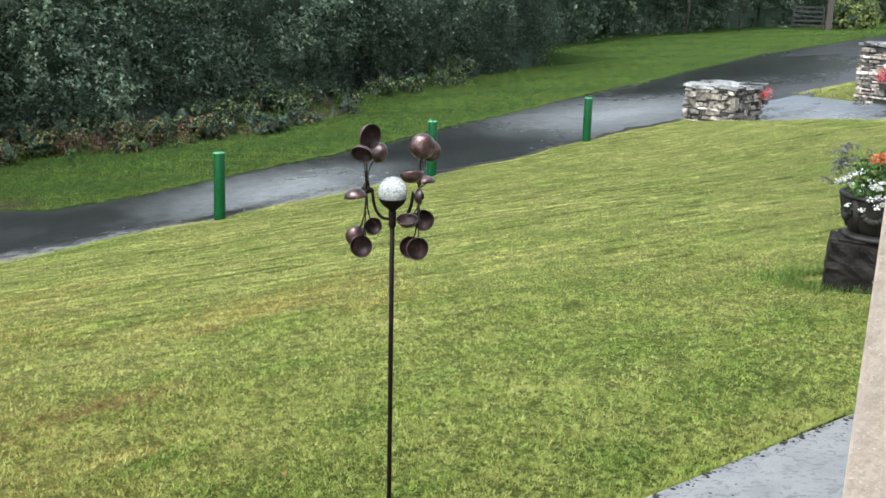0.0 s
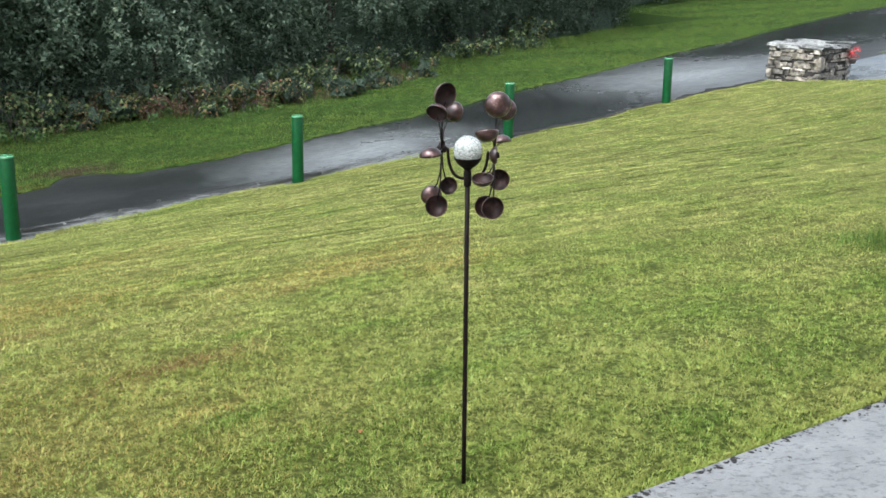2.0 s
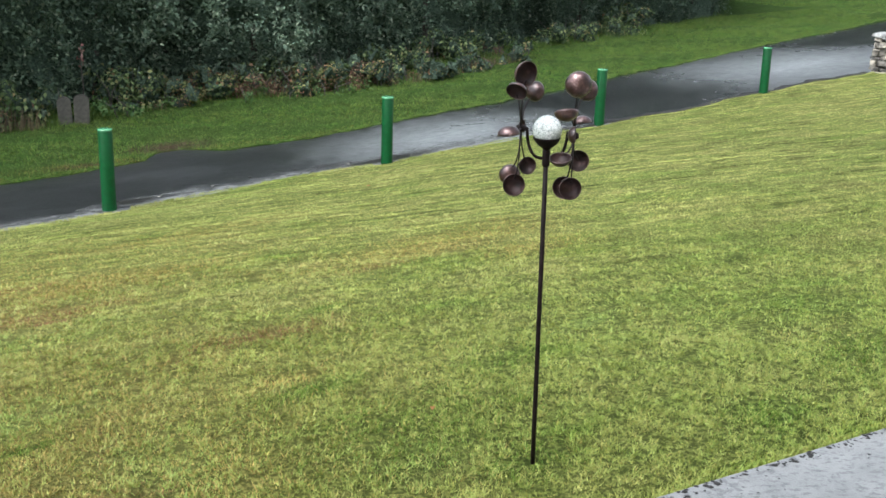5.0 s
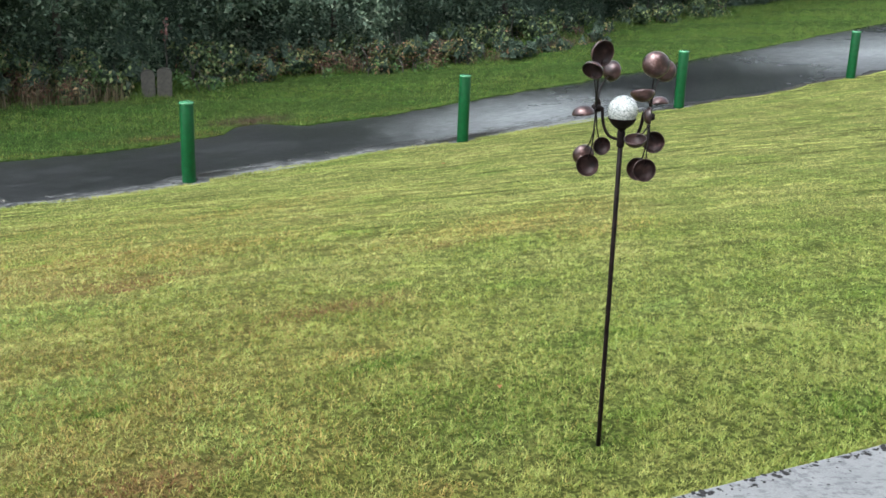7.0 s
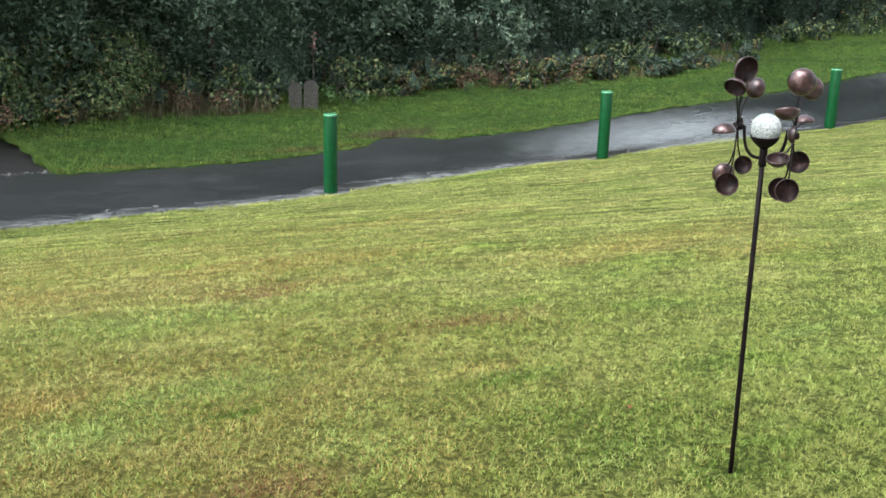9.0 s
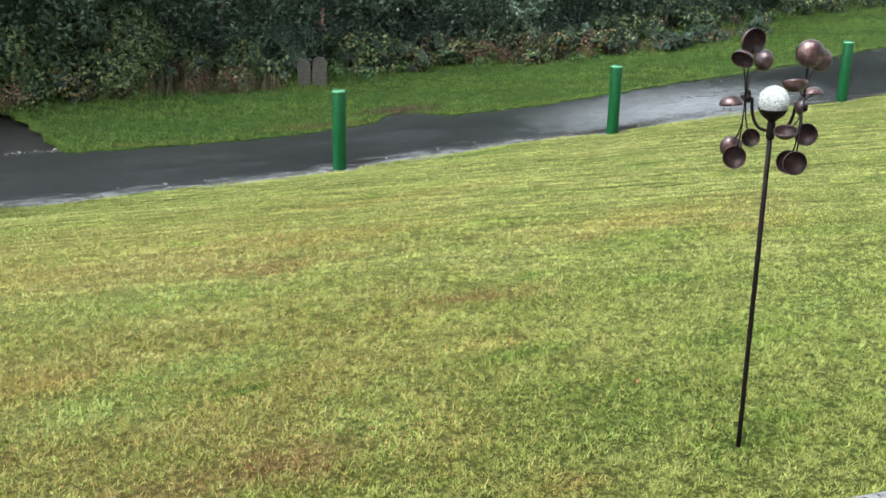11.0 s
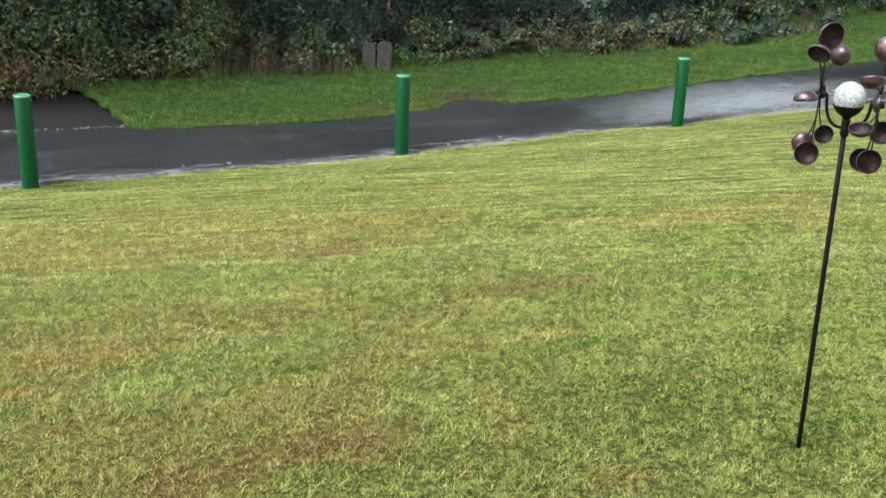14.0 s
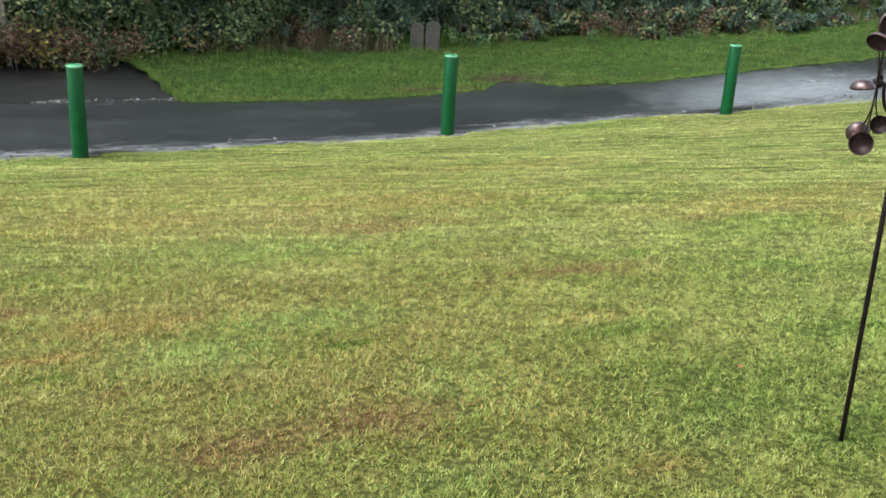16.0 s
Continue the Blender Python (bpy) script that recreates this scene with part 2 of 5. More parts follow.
    for turn_of, (spots, hue) in enumerate(zip(patchy, hues)):
        if not spots:
            continue
        mask = None
        for n, s, rn, rs, k in spots:
            p = patch(N, L, where, n, s, rn, rs, 0.75, 1.8, k)
            if mask is not None:
                most = N.new("ShaderNodeMath")
                most.operation = "MAXIMUM"
                L.new(mask, most.inputs[0])
                L.new(p, most.inputs[1])
                p = most.outputs[0]
            mask = p
        if not sheet:
            # single blades turn, more of them in the heart of a patch
            fr = N.new("ShaderNodeMath")
            fr.operation = "MULTIPLY"
            L.new(island(N), fr.inputs[0])
            fr.inputs[1].default_value = 7.31 + 4.2 * turn_of
            wr = N.new("ShaderNodeMath")
            wr.operation = "FRACT"
            L.new(fr.outputs[0], wr.inputs[0])
            sb = N.new("ShaderNodeMath")
            sb.operation = "SUBTRACT"
            L.new(mask, sb.inputs[0])
            L.new(wr.outputs[0], sb.inputs[1])
            mr = N.new("ShaderNodeMapRange")
            mr.inputs["From Min"].default_value, mr.inputs["From Max"].default_value = -0.12, 0.12
            L.new(sb.outputs[0], mr.inputs["Value"])
            mask = mr.outputs[0]
        col = mix(N, L, mask, col, hue)
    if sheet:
        # dark spots of thatch, with the shade between blades put into the colour
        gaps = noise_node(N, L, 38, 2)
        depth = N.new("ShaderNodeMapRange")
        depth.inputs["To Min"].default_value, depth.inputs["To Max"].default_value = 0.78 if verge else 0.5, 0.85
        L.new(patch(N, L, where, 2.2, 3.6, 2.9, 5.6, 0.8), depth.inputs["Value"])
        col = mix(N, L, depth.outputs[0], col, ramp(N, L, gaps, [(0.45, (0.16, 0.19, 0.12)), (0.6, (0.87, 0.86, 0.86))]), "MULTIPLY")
        bump(N, L, b, fine, 0.9, 0.03)
        b.inputs["Roughness"].default_value = 0.9
        b.inputs["Specular IOR Level"].default_value = 0.08
    L.new(col, b.inputs["Base Color"])
    return m


G_DARK, G_MID, G_LIGHT, G_STRAW = (0.034, 0.057, 0.010), (0.16, 0.215, 0.036), (0.305, 0.366, 0.086), (0.43, 0.39, 0.158)
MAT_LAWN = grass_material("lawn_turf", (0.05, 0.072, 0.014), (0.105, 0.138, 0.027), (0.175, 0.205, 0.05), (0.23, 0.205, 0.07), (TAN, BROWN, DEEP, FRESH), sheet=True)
MAT_BLADE = grass_material("grass_blade", G_DARK, G_MID, G_LIGHT, G_STRAW, (TAN, BROWN, DEEP, FRESH))
V_DARK, V_MID, V_LIGHT, V_STRAW = (0.027, 0.064, 0.013), (0.072, 0.146, 0.025), (0.132, 0.2, 0.039), (0.205, 0.2, 0.058)
MAT_VERGE = grass_material("verge_turf", (0.026, 0.062, 0.013), (0.05, 0.10, 0.02), (0.085, 0.14, 0.03), (0.11, 0.11, 0.03), BARE, sheet=True)
MAT_VERGE_BLADE = grass_material("verge_blade", V_DARK, V_MID, V_LIGHT, V_STRAW, BARE)


def leaf_material(name, stops, rough=0.58, spec=0.28):
    m, N, L, b = material(name, rough, 0, spec)
    col = ramp(N, L, island(N), stops)
    big = noise_node(N, L, 0.7, 3)
    col = mix(N, L, 0.7, col, ramp(N, L, big, [(0.3, (0.65, 0.7, 0.7)), (0.7, (1.25, 1.25, 1.1))]), "MULTIPLY")
    L.new(col, b.inputs["Base Color"])
    # light comes through the thin blade
    tr = N.new("ShaderNodeBsdfTranslucent")
    L.new(col, tr.inputs["Color"])
    ms = N.new("ShaderNodeMixShader")
    ms.inputs[0].default_value = 0.35
    L.new(b.outputs[0], ms.inputs[1])
    L.new(tr.outputs[0], ms.inputs[2])
    L.new(ms.outputs[0], N["Material Output"].inputs["Surface"])
    return m


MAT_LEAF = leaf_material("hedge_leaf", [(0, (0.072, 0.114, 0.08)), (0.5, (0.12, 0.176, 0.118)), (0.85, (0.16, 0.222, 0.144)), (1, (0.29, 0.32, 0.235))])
# lighter and darker hedge-leaf copies: haze and shade put into the leaf colour
MAT_LEAF_PALE = leaf_material("hedge_leaf_lighter", [(0, (0.085, 0.13, 0.095)), (0.5, (0.15, 0.215, 0.15)), (0.85, (0.21, 0.275, 0.19)), (1, (0.34, 0.38, 0.29))])
MAT_LEAF_DEEP = leaf_material("hedge_leaf_darker", [(0, (0.045, 0.075, 0.052)), (0.5, (0.075, 0.115, 0.078)), (0.85, (0.11, 0.155, 0.105)), (1, (0.24, 0.27, 0.2))], 0.5, 0.35)
MAT_BRAMBLE = leaf_material("bramble_leaf", [(0, (0.055, 0.092, 0.04)), (0.5, (0.115, 0.17, 0.066)), (0.8, (0.2, 0.255, 0.105)), (0.93, (0.29, 0.28, 0.125)), (1, (0.25, 0.14, 0.09))])
MAT_BRAMBLE_BROWN = leaf_material("turning_bramble_leaf", [(0, (0.055, 0.075, 0.034)), (0.35, (0.12, 0.155, 0.055)), (0.6, (0.25, 0.25, 0.095)), (0.8, (0.22, 0.14, 0.075)), (1, (0.28, 0.15, 0.10))])
MAT_BRACKEN = leaf_material("dead_bracken_leaf", [(0, (0.06, 0.036, 0.026)), (0.5, (0.14, 0.073, 0.05)), (0.85, (0.24, 0.15, 0.10)), (1, (0.13, 0.14, 0.055))], 0.6)
MAT_YELLOW_GREEN = leaf_material("pale_shrub_leaf", [(0, (0.08, 0.12, 0.03)), (0.6, (0.17, 0.21, 0.06)), (1, (0.3, 0.33, 0.12))])
MAT_HERB = leaf_material("weed_leaf", [(0, (0.045, 0.10, 0.03)), (0.6, (0.09, 0.17, 0.05)), (1, (0.17, 0.24, 0.09))])
MAT_RUSSET = leaf_material("russet_leaf", [(0, (0.16, 0.07, 0.06)), (0.6, (0.3, 0.15, 0.13)), (1, (0.42, 0.27, 0.24))])
MAT_STALK = leaf_material("dead_stalk", [(0, (0.07, 0.055, 0.035)), (0.6, (0.16, 0.125, 0.075)), (1, (0.27, 0.22, 0.13))])
MAT_YELLOW = leaf_material("yellow_leaf", [(0, (0.22, 0.22, 0.04)), (1, (0.42, 0.36, 0.09))])


def mottled(name, stops, scale, rough=0.7, bump_k=0.4, dist=0.01, detail=6, spec=0.5, metal=0.0, second=0.0):
    m, N, L, b = material(name, rough, metal, spec)
    f = noise_node(N, L, scale, detail)
    col = ramp(N, L, f, stops)
    if second:
        g = noise_node(N, L, second, 3)
        col = mix(N, L, 0.8, col, ramp(N, L, g, [(0.3, (0.6, 0.6, 0.6)), (0.7, (1.25, 1.25, 1.25))]), "MULTIPLY")
    L.new(col, b.inputs["Base Color"])
    if bump_k:
        bump(N, L, b, f, bump_k, dist)
    return m


# filler colour: the foliage's inner shade painted dark, lifted a little for haze
MAT_CORE = mottled("dark_filler", [(0.35, (0.036, 0.056, 0.042)), (0.65, (0.095, 0.132, 0.09))], 22, 0.95, 1.0, 0.08, spec=0.02)
MAT_BARK = mottled("bark", [(0.3, (0.03, 0.026, 0.02)), (0.7, (0.09, 0.08, 0.065))], 18, 0.75, 0.8, 0.02)
MAT_SOIL = mottled("soil", [(0.3, (0.02, 0.016, 0.01)), (0.7, (0.06, 0.045, 0.03))], 9, 0.85, 0.8, 0.03)
# black of the earth crumbs, and of the shadow strip at the lawn's edge
MAT_EARTH_SHADE = mottled("black_earth_and_edge_shade", [(0.3, (0.004, 0.004, 0.004)), (0.7, (0.014, 0.013, 0.011))], 14, 0.7, 0.6, 0.02)
MAT_WOOD = mottled("weathered_wood", [(0.3, (0.045, 0.042, 0.034)), (0.7, (0.11, 0.102, 0.083))], 16, 0.7, 0.6, 0.01, second=3)
MAT_DARK_WOOD = mottled("wet_dark_wood", [(0.3, (0.012, 0.012, 0.012)), (0.7, (0.032, 0.032, 0.031))], 16, 0.7, 0.5, 0.01)
MAT_PALE_WOOD = mottled("pale_wood", [(0.3, (0.12, 0.105, 0.08)), (0.7, (0.26, 0.23, 0.18))], 16, 0.7, 0.5, 0.01, second=3)
MAT_RENDER = mottled("cream_render", [(0.3, (0.86, 0.72, 0.57)), (0.7, (0.93, 0.8, 0.65))], 38, 0.85, 0.8, 0.012)
MAT_TRIM = mottled("grey_frame", [(0.3, (0.30, 0.28, 0.24)), (0.7, (0.42, 0.40, 0.35))], 20, 0.6, 0.3, 0.004)
MAT_PLASTER = mottled("inside_plaster", [(0.3, (0.6, 0.58, 0.54)), (0.7, (0.66, 0.64, 0.6))], 6, 0.9, 0.1)
MAT_FLOORING = mottled("floor_boards", [(0.3, (0.2, 0.13, 0.08)), (0.7, (0.28, 0.19, 0.12))], 6, 0.5, 0.1)


def asphalt(name, lo, hi, r_lo, r_hi, scale, sheen=(), film=()):
    """Wet tarmac, with pale patches painted for the sky's sheen; film: stretches under a smooth film of water."""
    m, N, L, b = material(name, 0.3, 0, 0.5)
    grain = noise_node(N, L, 130, 3)
    pools = noise_node(N, L, scale, 5, (0.5, 1.3, 1), LANE_TURN, 0.62)
    col = ramp(N, L, grain, [(0.3, lo), (0.7, hi)])
    col = shade(N, L, col, pools, [(0.35, (0.85, 0.85, 0.86)), (0.65, (1.2, 1.2, 1.2))])
    col = shade(N, L, col, noise_node(N, L, 10, 6, (0.8, 1.15, 1), LANE_TURN, 0.75), [(0.36, (0.55, 0.55, 0.55)), (0.5, (1, 1, 1)), (0.66, (1.9, 1.9, 1.88))])
    where = wobble(N, L, 4.0)
    for n, s, rn, rs, k in sheen:
        # pale bluish mottle: the wet surface's sky sheen put into the colour
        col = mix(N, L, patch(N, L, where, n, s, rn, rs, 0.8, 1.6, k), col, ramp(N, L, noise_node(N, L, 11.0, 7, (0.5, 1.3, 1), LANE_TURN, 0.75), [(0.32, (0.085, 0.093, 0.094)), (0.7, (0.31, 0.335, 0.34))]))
    L.new(col, b.inputs["Base Color"])
    r = N.new("ShaderNodeMapRange")
    r.inputs["From Min"].default_value, r.inputs["From Max"].default_value = 0.4, 0.62
    r.inputs["To Min"].default_value, r.inputs["To Max"].default_value = r_lo, r_hi
    L.new(pools, r.inputs["Value"])
    rough = r.outputs[0]
    k = N.new("ShaderNodeBump")
    k.inputs["Strength"].default_value, k.inputs["Distance"].default_value = 0.2, 0.012
    L.new(noise_node(N, L, 45, 4), k.inputs["Height"])
    L.new(k.outputs["Normal"], b.inputs["Normal"])
    flat = None
    for n, s, rn, rs, f in film:
        p = patch(N, L, where, n, s, rn, rs, 0.6, 1.2, f)
        mx = N.new("ShaderNodeMix")
        L.new(p, mx.inputs[0])
        L.new(rough, mx.inputs[2])
        mx.inputs[3].default_value = 0.09
        rough = mx.outputs[0]
        mx = N.new("ShaderNodeMix")
        L.new(p, mx.inputs[0])
        if flat is None:
            mx.inputs[2].default_value = 0.2
        else:
            L.new(flat, mx.inputs[2])
        mx.inputs[3].default_value = 0.03
        flat = mx.outputs[0]
    if flat is not None:
        L.new(flat, k.inputs["Strength"])
    L.new(rough, b.inputs["Roughness"])
    return m


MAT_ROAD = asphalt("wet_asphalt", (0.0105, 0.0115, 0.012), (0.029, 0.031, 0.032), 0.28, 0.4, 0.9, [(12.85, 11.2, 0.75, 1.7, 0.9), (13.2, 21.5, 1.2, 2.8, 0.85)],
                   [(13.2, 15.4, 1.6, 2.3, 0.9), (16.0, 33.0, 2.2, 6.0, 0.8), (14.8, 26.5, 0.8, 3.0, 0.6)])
MAT_DRIVE = asphalt("wet_drive", (0.05, 0.06, 0.07), (0.11, 0.13, 0.148), 0.25, 0.5, 0.8, [(9.0, 23.5, 3.0, 1.6, 0.5), (11.0, 26.0, 1.5, 1.2, 0.3)])


def grit(name, k=1.0, wet=()):
    """Pale grit that thins out in broken drifts over dark tarmac, away from the lawn; wet: dark spots of mud."""
    m, N, L, b = material(name, 0.3, 0, 0.5)
    drift = noise_node(N, L, 9.0, 6, (0.4, 1.1, 1), LANE_TURN, 0.7)
    grain = noise_node(N, L, 120, 3)
    pale = ramp(N, L, grain, [(0.3, (0.12 * k, 0.126 * k, 0.13 * k)), (0.7, (0.26 * k, 0.268 * k, 0.27 * k))])
    uv = N.new("ShaderNodeUVMap")
    uv.uv_map = "across"
    sp = N.new("ShaderNodeSeparateXYZ")
    L.new(uv.outputs[0], sp.inputs[0])
    thin = N.new("ShaderNodeMapRange")
    thin.inputs["To Min"].default_value, thin.inputs["To Max"].default_value = 0.17, -0.3
    L.new(sp.outputs["Y"], thin.inputs["Value"])
    ad = N.new("ShaderNodeMath")
    L.new(drift, ad.inputs[0])
    L.new(thin.outputs[0], ad.inputs[1])
    cover = ramp(N, L, ad.outputs[0], [(0.42, (0, 0, 0)), (0.6, (1, 1, 1))])
    col = pale
    where = wobble(N, L, 9.0)
    for n, s, rn, rs, q in wet:
        spot = patch(N, L, where, n, s, rn, rs, 0.35, 2.2, q)
        col = mix(N, L, spot, col, (0.012, 0.0115, 0.01))
        cover = mix(N, L, spot, cover, (1, 1, 1))
    L.new(col, b.inputs["Base Color"])
    # bare tarmac shows where no grit lies
    L.new(cover, b.inputs["Alpha"])
    bump(N, L, b, noise_node(N, L, 45, 4), 0.3, 0.012)
    return m


MAT_PULL_IN = asphalt("worn_brown_tarmac", (0.006, 0.006, 0.006), (0.016, 0.0155, 0.015), 0.36, 0.48, 0.6)
MAT_MARGIN = grit("wet_grit_margin", 0.8, [(11.42, 1.1, 0.1, 0.35, 0.95), (11.98, 5.4, 0.1, 0.4, 0.95), (12.2, 9.5, 0.12, 0.8, 0.95), (12.35, 8.6, 0.06, 0.3, 0.8), (11.5, 2.6, 0.04, 0.3, 0.6), (11.9, 7.3, 0.04, 0.3, 0.6)])


def patio_material():
    m, N, L, b = material("wet_concrete", 0.35, 0, 0.5)
    base = ramp(N, L, noise_node(N, L, 6, 6), [(0.3, (0.155, 0.161, 0.161)), (0.7, (0.222, 0.228, 0.226))])
    chips = noise_node(N, L, 30, 4, (0.7, 1.4, 1), -math.atan2(PATIO_A.y, PATIO_A.x) + 0.5, 0.65)
    dark = ramp(N, L, chips, [(0.53, (0, 0, 0)), (0.6, (0.85, 0.85, 0.85))])
    col = mix(N, L, dark, base, (0.09, 0.093, 0.098))
    grain = noise_node(N, L, 160, 2)
    col = mix(N, L, 0.5, col, ramp(N, L, grain, [(0.3, (0.7, 0.7, 0.7)), (0.7, (1.2, 1.2, 1.2))]), "MULTIPLY")
    L.new(col, b.inputs["Base Color"])
    bump(N, L, b, grain, 0.3, 0.006)
    return m


MAT_PATIO = patio_material()


def painted(name, col, rough, spec=0.5, metal=0.0, wear=0.25):
    m, N, L, b = material(name, rough, metal, spec)
    f = noise_node(N, L, 12, 5)
    c = ramp(N, L, f, [(0.3, tuple(v * (1 - wear) for v in col)), (0.7, tuple(min(1, v * (1 + wear)) for v in col))])
    L.new(c, b.inputs["Base Color"])
    bump(N, L, b, noise_node(N, L, 60, 3), 0.12, 0.003)
    return m


MAT_GREEN = painted("green_paint", (0.002, 0.062, 0.015), 0.46, 0.3)
# cap green made paler: the sky's brightness on the top put into the colour
MAT_GREEN_TOP = painted("green_cap_sky_tint", (0.075, 0.25, 0.12), 0.25, 0.8)
MAT_COPPER = mottled("aged_copper", [(0.36, (0.02, 0.0105, 0.0095)), (0.5, (0.058, 0.028, 0.025)), (0.62, (0.13, 0.072, 0.066)), (0.74, (0.34, 0.25, 0.235))], 26, 0.44, 0.5, 0.005, metal=0.7, second=9, spec=0.5)
cup_coat = MAT_COPPER.node_tree.nodes["Principled BSDF"].inputs   # rain on the cups
cup_coat["Coat Weight"].default_value, cup_coat["Coat Roughness"].default_value = 0.7, 0.3
# darker copper for the cups' inner faces
MAT_COPPER_INNER = mottled("inner_copper", [(0.34, (0.012, 0.007, 0.0065)), (0.55, (0.03, 0.0145, 0.0135)), (0.74, (0.09, 0.05, 0.046))], 24, 0.5, 0.4, 0.004, metal=0.2, second=9, spec=0.35)
MAT_IRON = mottled("dark_bronze_tube", [(0.3, (0.005, 0.0035, 0.0035)), (0.7, (0.014, 0.0095, 0.009))], 30, 0.5, 0.2, 0.003, metal=0.0, spec=0.1)


def crackle():
    m, N, L, b = material("crackle_glass", 0.16, 0, 0.7)
    co = N.new("ShaderNodeTexCoord")
    vo = N.new("ShaderNodeTexVoronoi")
    vo.feature = "DISTANCE_TO_EDGE"
    vo.inputs["Scale"].default_value = 120
    warp = N.new("ShaderNodeVectorMath")
    warp.operation = "MULTIPLY_ADD"
    nz = N.new("ShaderNodeTexNoise")
    nz.inputs["Scale"].default_value, nz.inputs["Detail"].default_value = 130, 3
    L.new(co.outputs["Object"], nz.inputs["Vector"])
    L.new(nz.outputs["Color"], warp.inputs[0])
    warp.inputs[1].default_value = (0.02, 0.02, 0.008)
    L.new(co.outputs["Object"], warp.inputs[2])
    L.new(warp.outputs[0], vo.inputs["Vector"])
    col = ramp(N, L, vo.outputs["Distance"], [(0.0, (0.92, 0.94, 0.92)), (0.14, (0.64, 0.69, 0.66)), (0.45, (0.34, 0.4, 0.37))])
    col = shade(N, L, col, nz.outputs["Fac"], [(0.36, (0.56, 0.61, 0.58)), (0.5, (0.92, 0.94, 0.93)), (0.64, (1.15, 1.15, 1.15))])
    L.new(col, b.inputs["Base Color"])
    b.inputs["Transmission Weight"].default_value = 0.2
    b.inputs["Coat Weight"].default_value = 0.6
    bump(N, L, b, vo.outputs["Distance"], 0.8, 0.012)
    return m


MAT_GLASS = crackle()


def stone_material(name, stops, wet=0.5):
    m, N, L, b = material(name, wet, 0, 0.5)
    rnd = N.new("ShaderNodeObjectInfo").outputs["Random"]
    col = ramp(N, L, rnd, stops)
    gm = N.new("ShaderNodeNewGeometry")
    f = N.new("ShaderNodeTexNoise")
    f.inputs["Scale"].default_value, f.inputs["Detail"].default_value = 11, 6
    L.new(gm.outputs["Position"], f.inputs["Vector"])
    f = f.outputs["Fac"]
    col = mix(N, L, 0.9, col, ramp(N, L, f, [(0.34, (0.3, 0.3, 0.3)), (0.5, (0.9, 0.9, 0.88)), (0.66, (1.7, 1.7, 1.65))]), "MULTIPLY")
    L.new(col, b.inputs["Base Color"])
    bump(N, L, b, f, 0.8, 0.02)
    return m


MAT_STONE = stone_material("field_stone", [(0, (0.08, 0.075, 0.066)), (0.3, (0.16, 0.145, 0.12)), (0.6, (0.27, 0.24, 0.2)), (0.85, (0.42, 0.38, 0.32)), (1, (0.52, 0.48, 0.42))])
MAT_CAP = stone_material("cap_stone", [(0, (0.10, 0.105, 0.10)), (1, (0.25, 0.255, 0.245))], 0.45)
MAT_MORTAR = mottled("dark_joint", [(0.3, (0.02, 0.019, 0.017)), (0.7, (0.05, 0.047, 0.042))], 20, 0.9, 0.6, 0.02)
MAT_PLINTH = mottled("dark_wet_stone", [(0.3, (0.006, 0.0052, 0.0045)), (0.7, (0.022, 0.019, 0.016))], 7, 0.7, 1.0, 0.05, spec=0.2, second=2)
MAT_URN = mottled("weathered_urn", [(0.3, (0.009, 0.0085, 0.0075)), (0.7, (0.036, 0.033, 0.028))], 14, 0.62, 0.5, 0.01, spec=0.3, second=4)
MAT_RED = leaf_material("red_petal", [(0, (0.5, 0.05, 0.03)), (0.6, (0.75, 0.14, 0.07)), (1, (0.85, 0.36, 0.22))], 0.5)
MAT_PINK = leaf_material("pink_petal", [(0, (0.55, 0.03, 0.04)), (1, (0.8, 0.25, 0.25))], 0.5)
MAT_WHITE = leaf_material("white_petal", [(0, (0.6, 0.62, 0.65)), (1, (0.85, 0.85, 0.85))], 0.6)
MAT_PURPLE = leaf_material("lavender_petal", [(0, (0.06, 0.065, 0.06)), (0.4, (0.11, 0.115, 0.12)), (0.7, (0.2, 0.195, 0.23)), (0.85, (0.3, 0.29, 0.33)), (1, (0.09, 0.12, 0.06))], 0.6)
MAT_FOLIAGE = leaf_material("pot_leaf", [(0, (0.03, 0.08, 0.015)), (0.6, (0.07, 0.15, 0.03)), (1, (0.13, 0.2, 0.05))], 0.45)
MAT_POT = painted("brown_pot", (0.13, 0.1, 0.085), 0.5)
MAT_FALLEN = leaf_material("fallen_leaf_red", [(0, (0.3, 0.12, 0.05)), (1, (0.36, 0.17, 0.075))], 0.5)
MAT_PEBBLE = stone_material("pale_pebble", [(0, (0.05, 0.05, 0.046)), (1, (0.13, 0.127, 0.117))], 0.5)


# ---- building helpers ----
def put_mesh(name, verts, faces, mat, parent=None, label="", soft=False):
    """A mesh object from arrays of places and of faces of one size, or lists of faces."""
    me = bpy.data.meshes.new(name)
    verts = np.asarray(verts, np.float32).reshape(-1, 3)
    if isinstance(faces, np.ndarray):
        k = faces.shape[1]
        me.vertices.add(len(verts))
        me.vertices.foreach_set("co", verts.ravel())
        me.loops.add(faces.size)
        me.loops.foreach_set("vertex_index", faces.astype(np.int32).ravel())
        me.polygons.add(len(faces))
        me.polygons.foreach_set("loop_start", np.arange(0, faces.size, k, dtype=np.int32))
        me.update(calc_edges=True)
    else:
        me.from_pydata(verts.tolist(), [], faces)
    me.materials.append(mat)
    if soft:
        me.polygons.foreach_set("use_smooth", np.ones(len(me.polygons), bool))
    ob = new(name, me)
    if parent is not None:
        ob.parent = parent
    if label:
        ob["label"] = label
    return ob


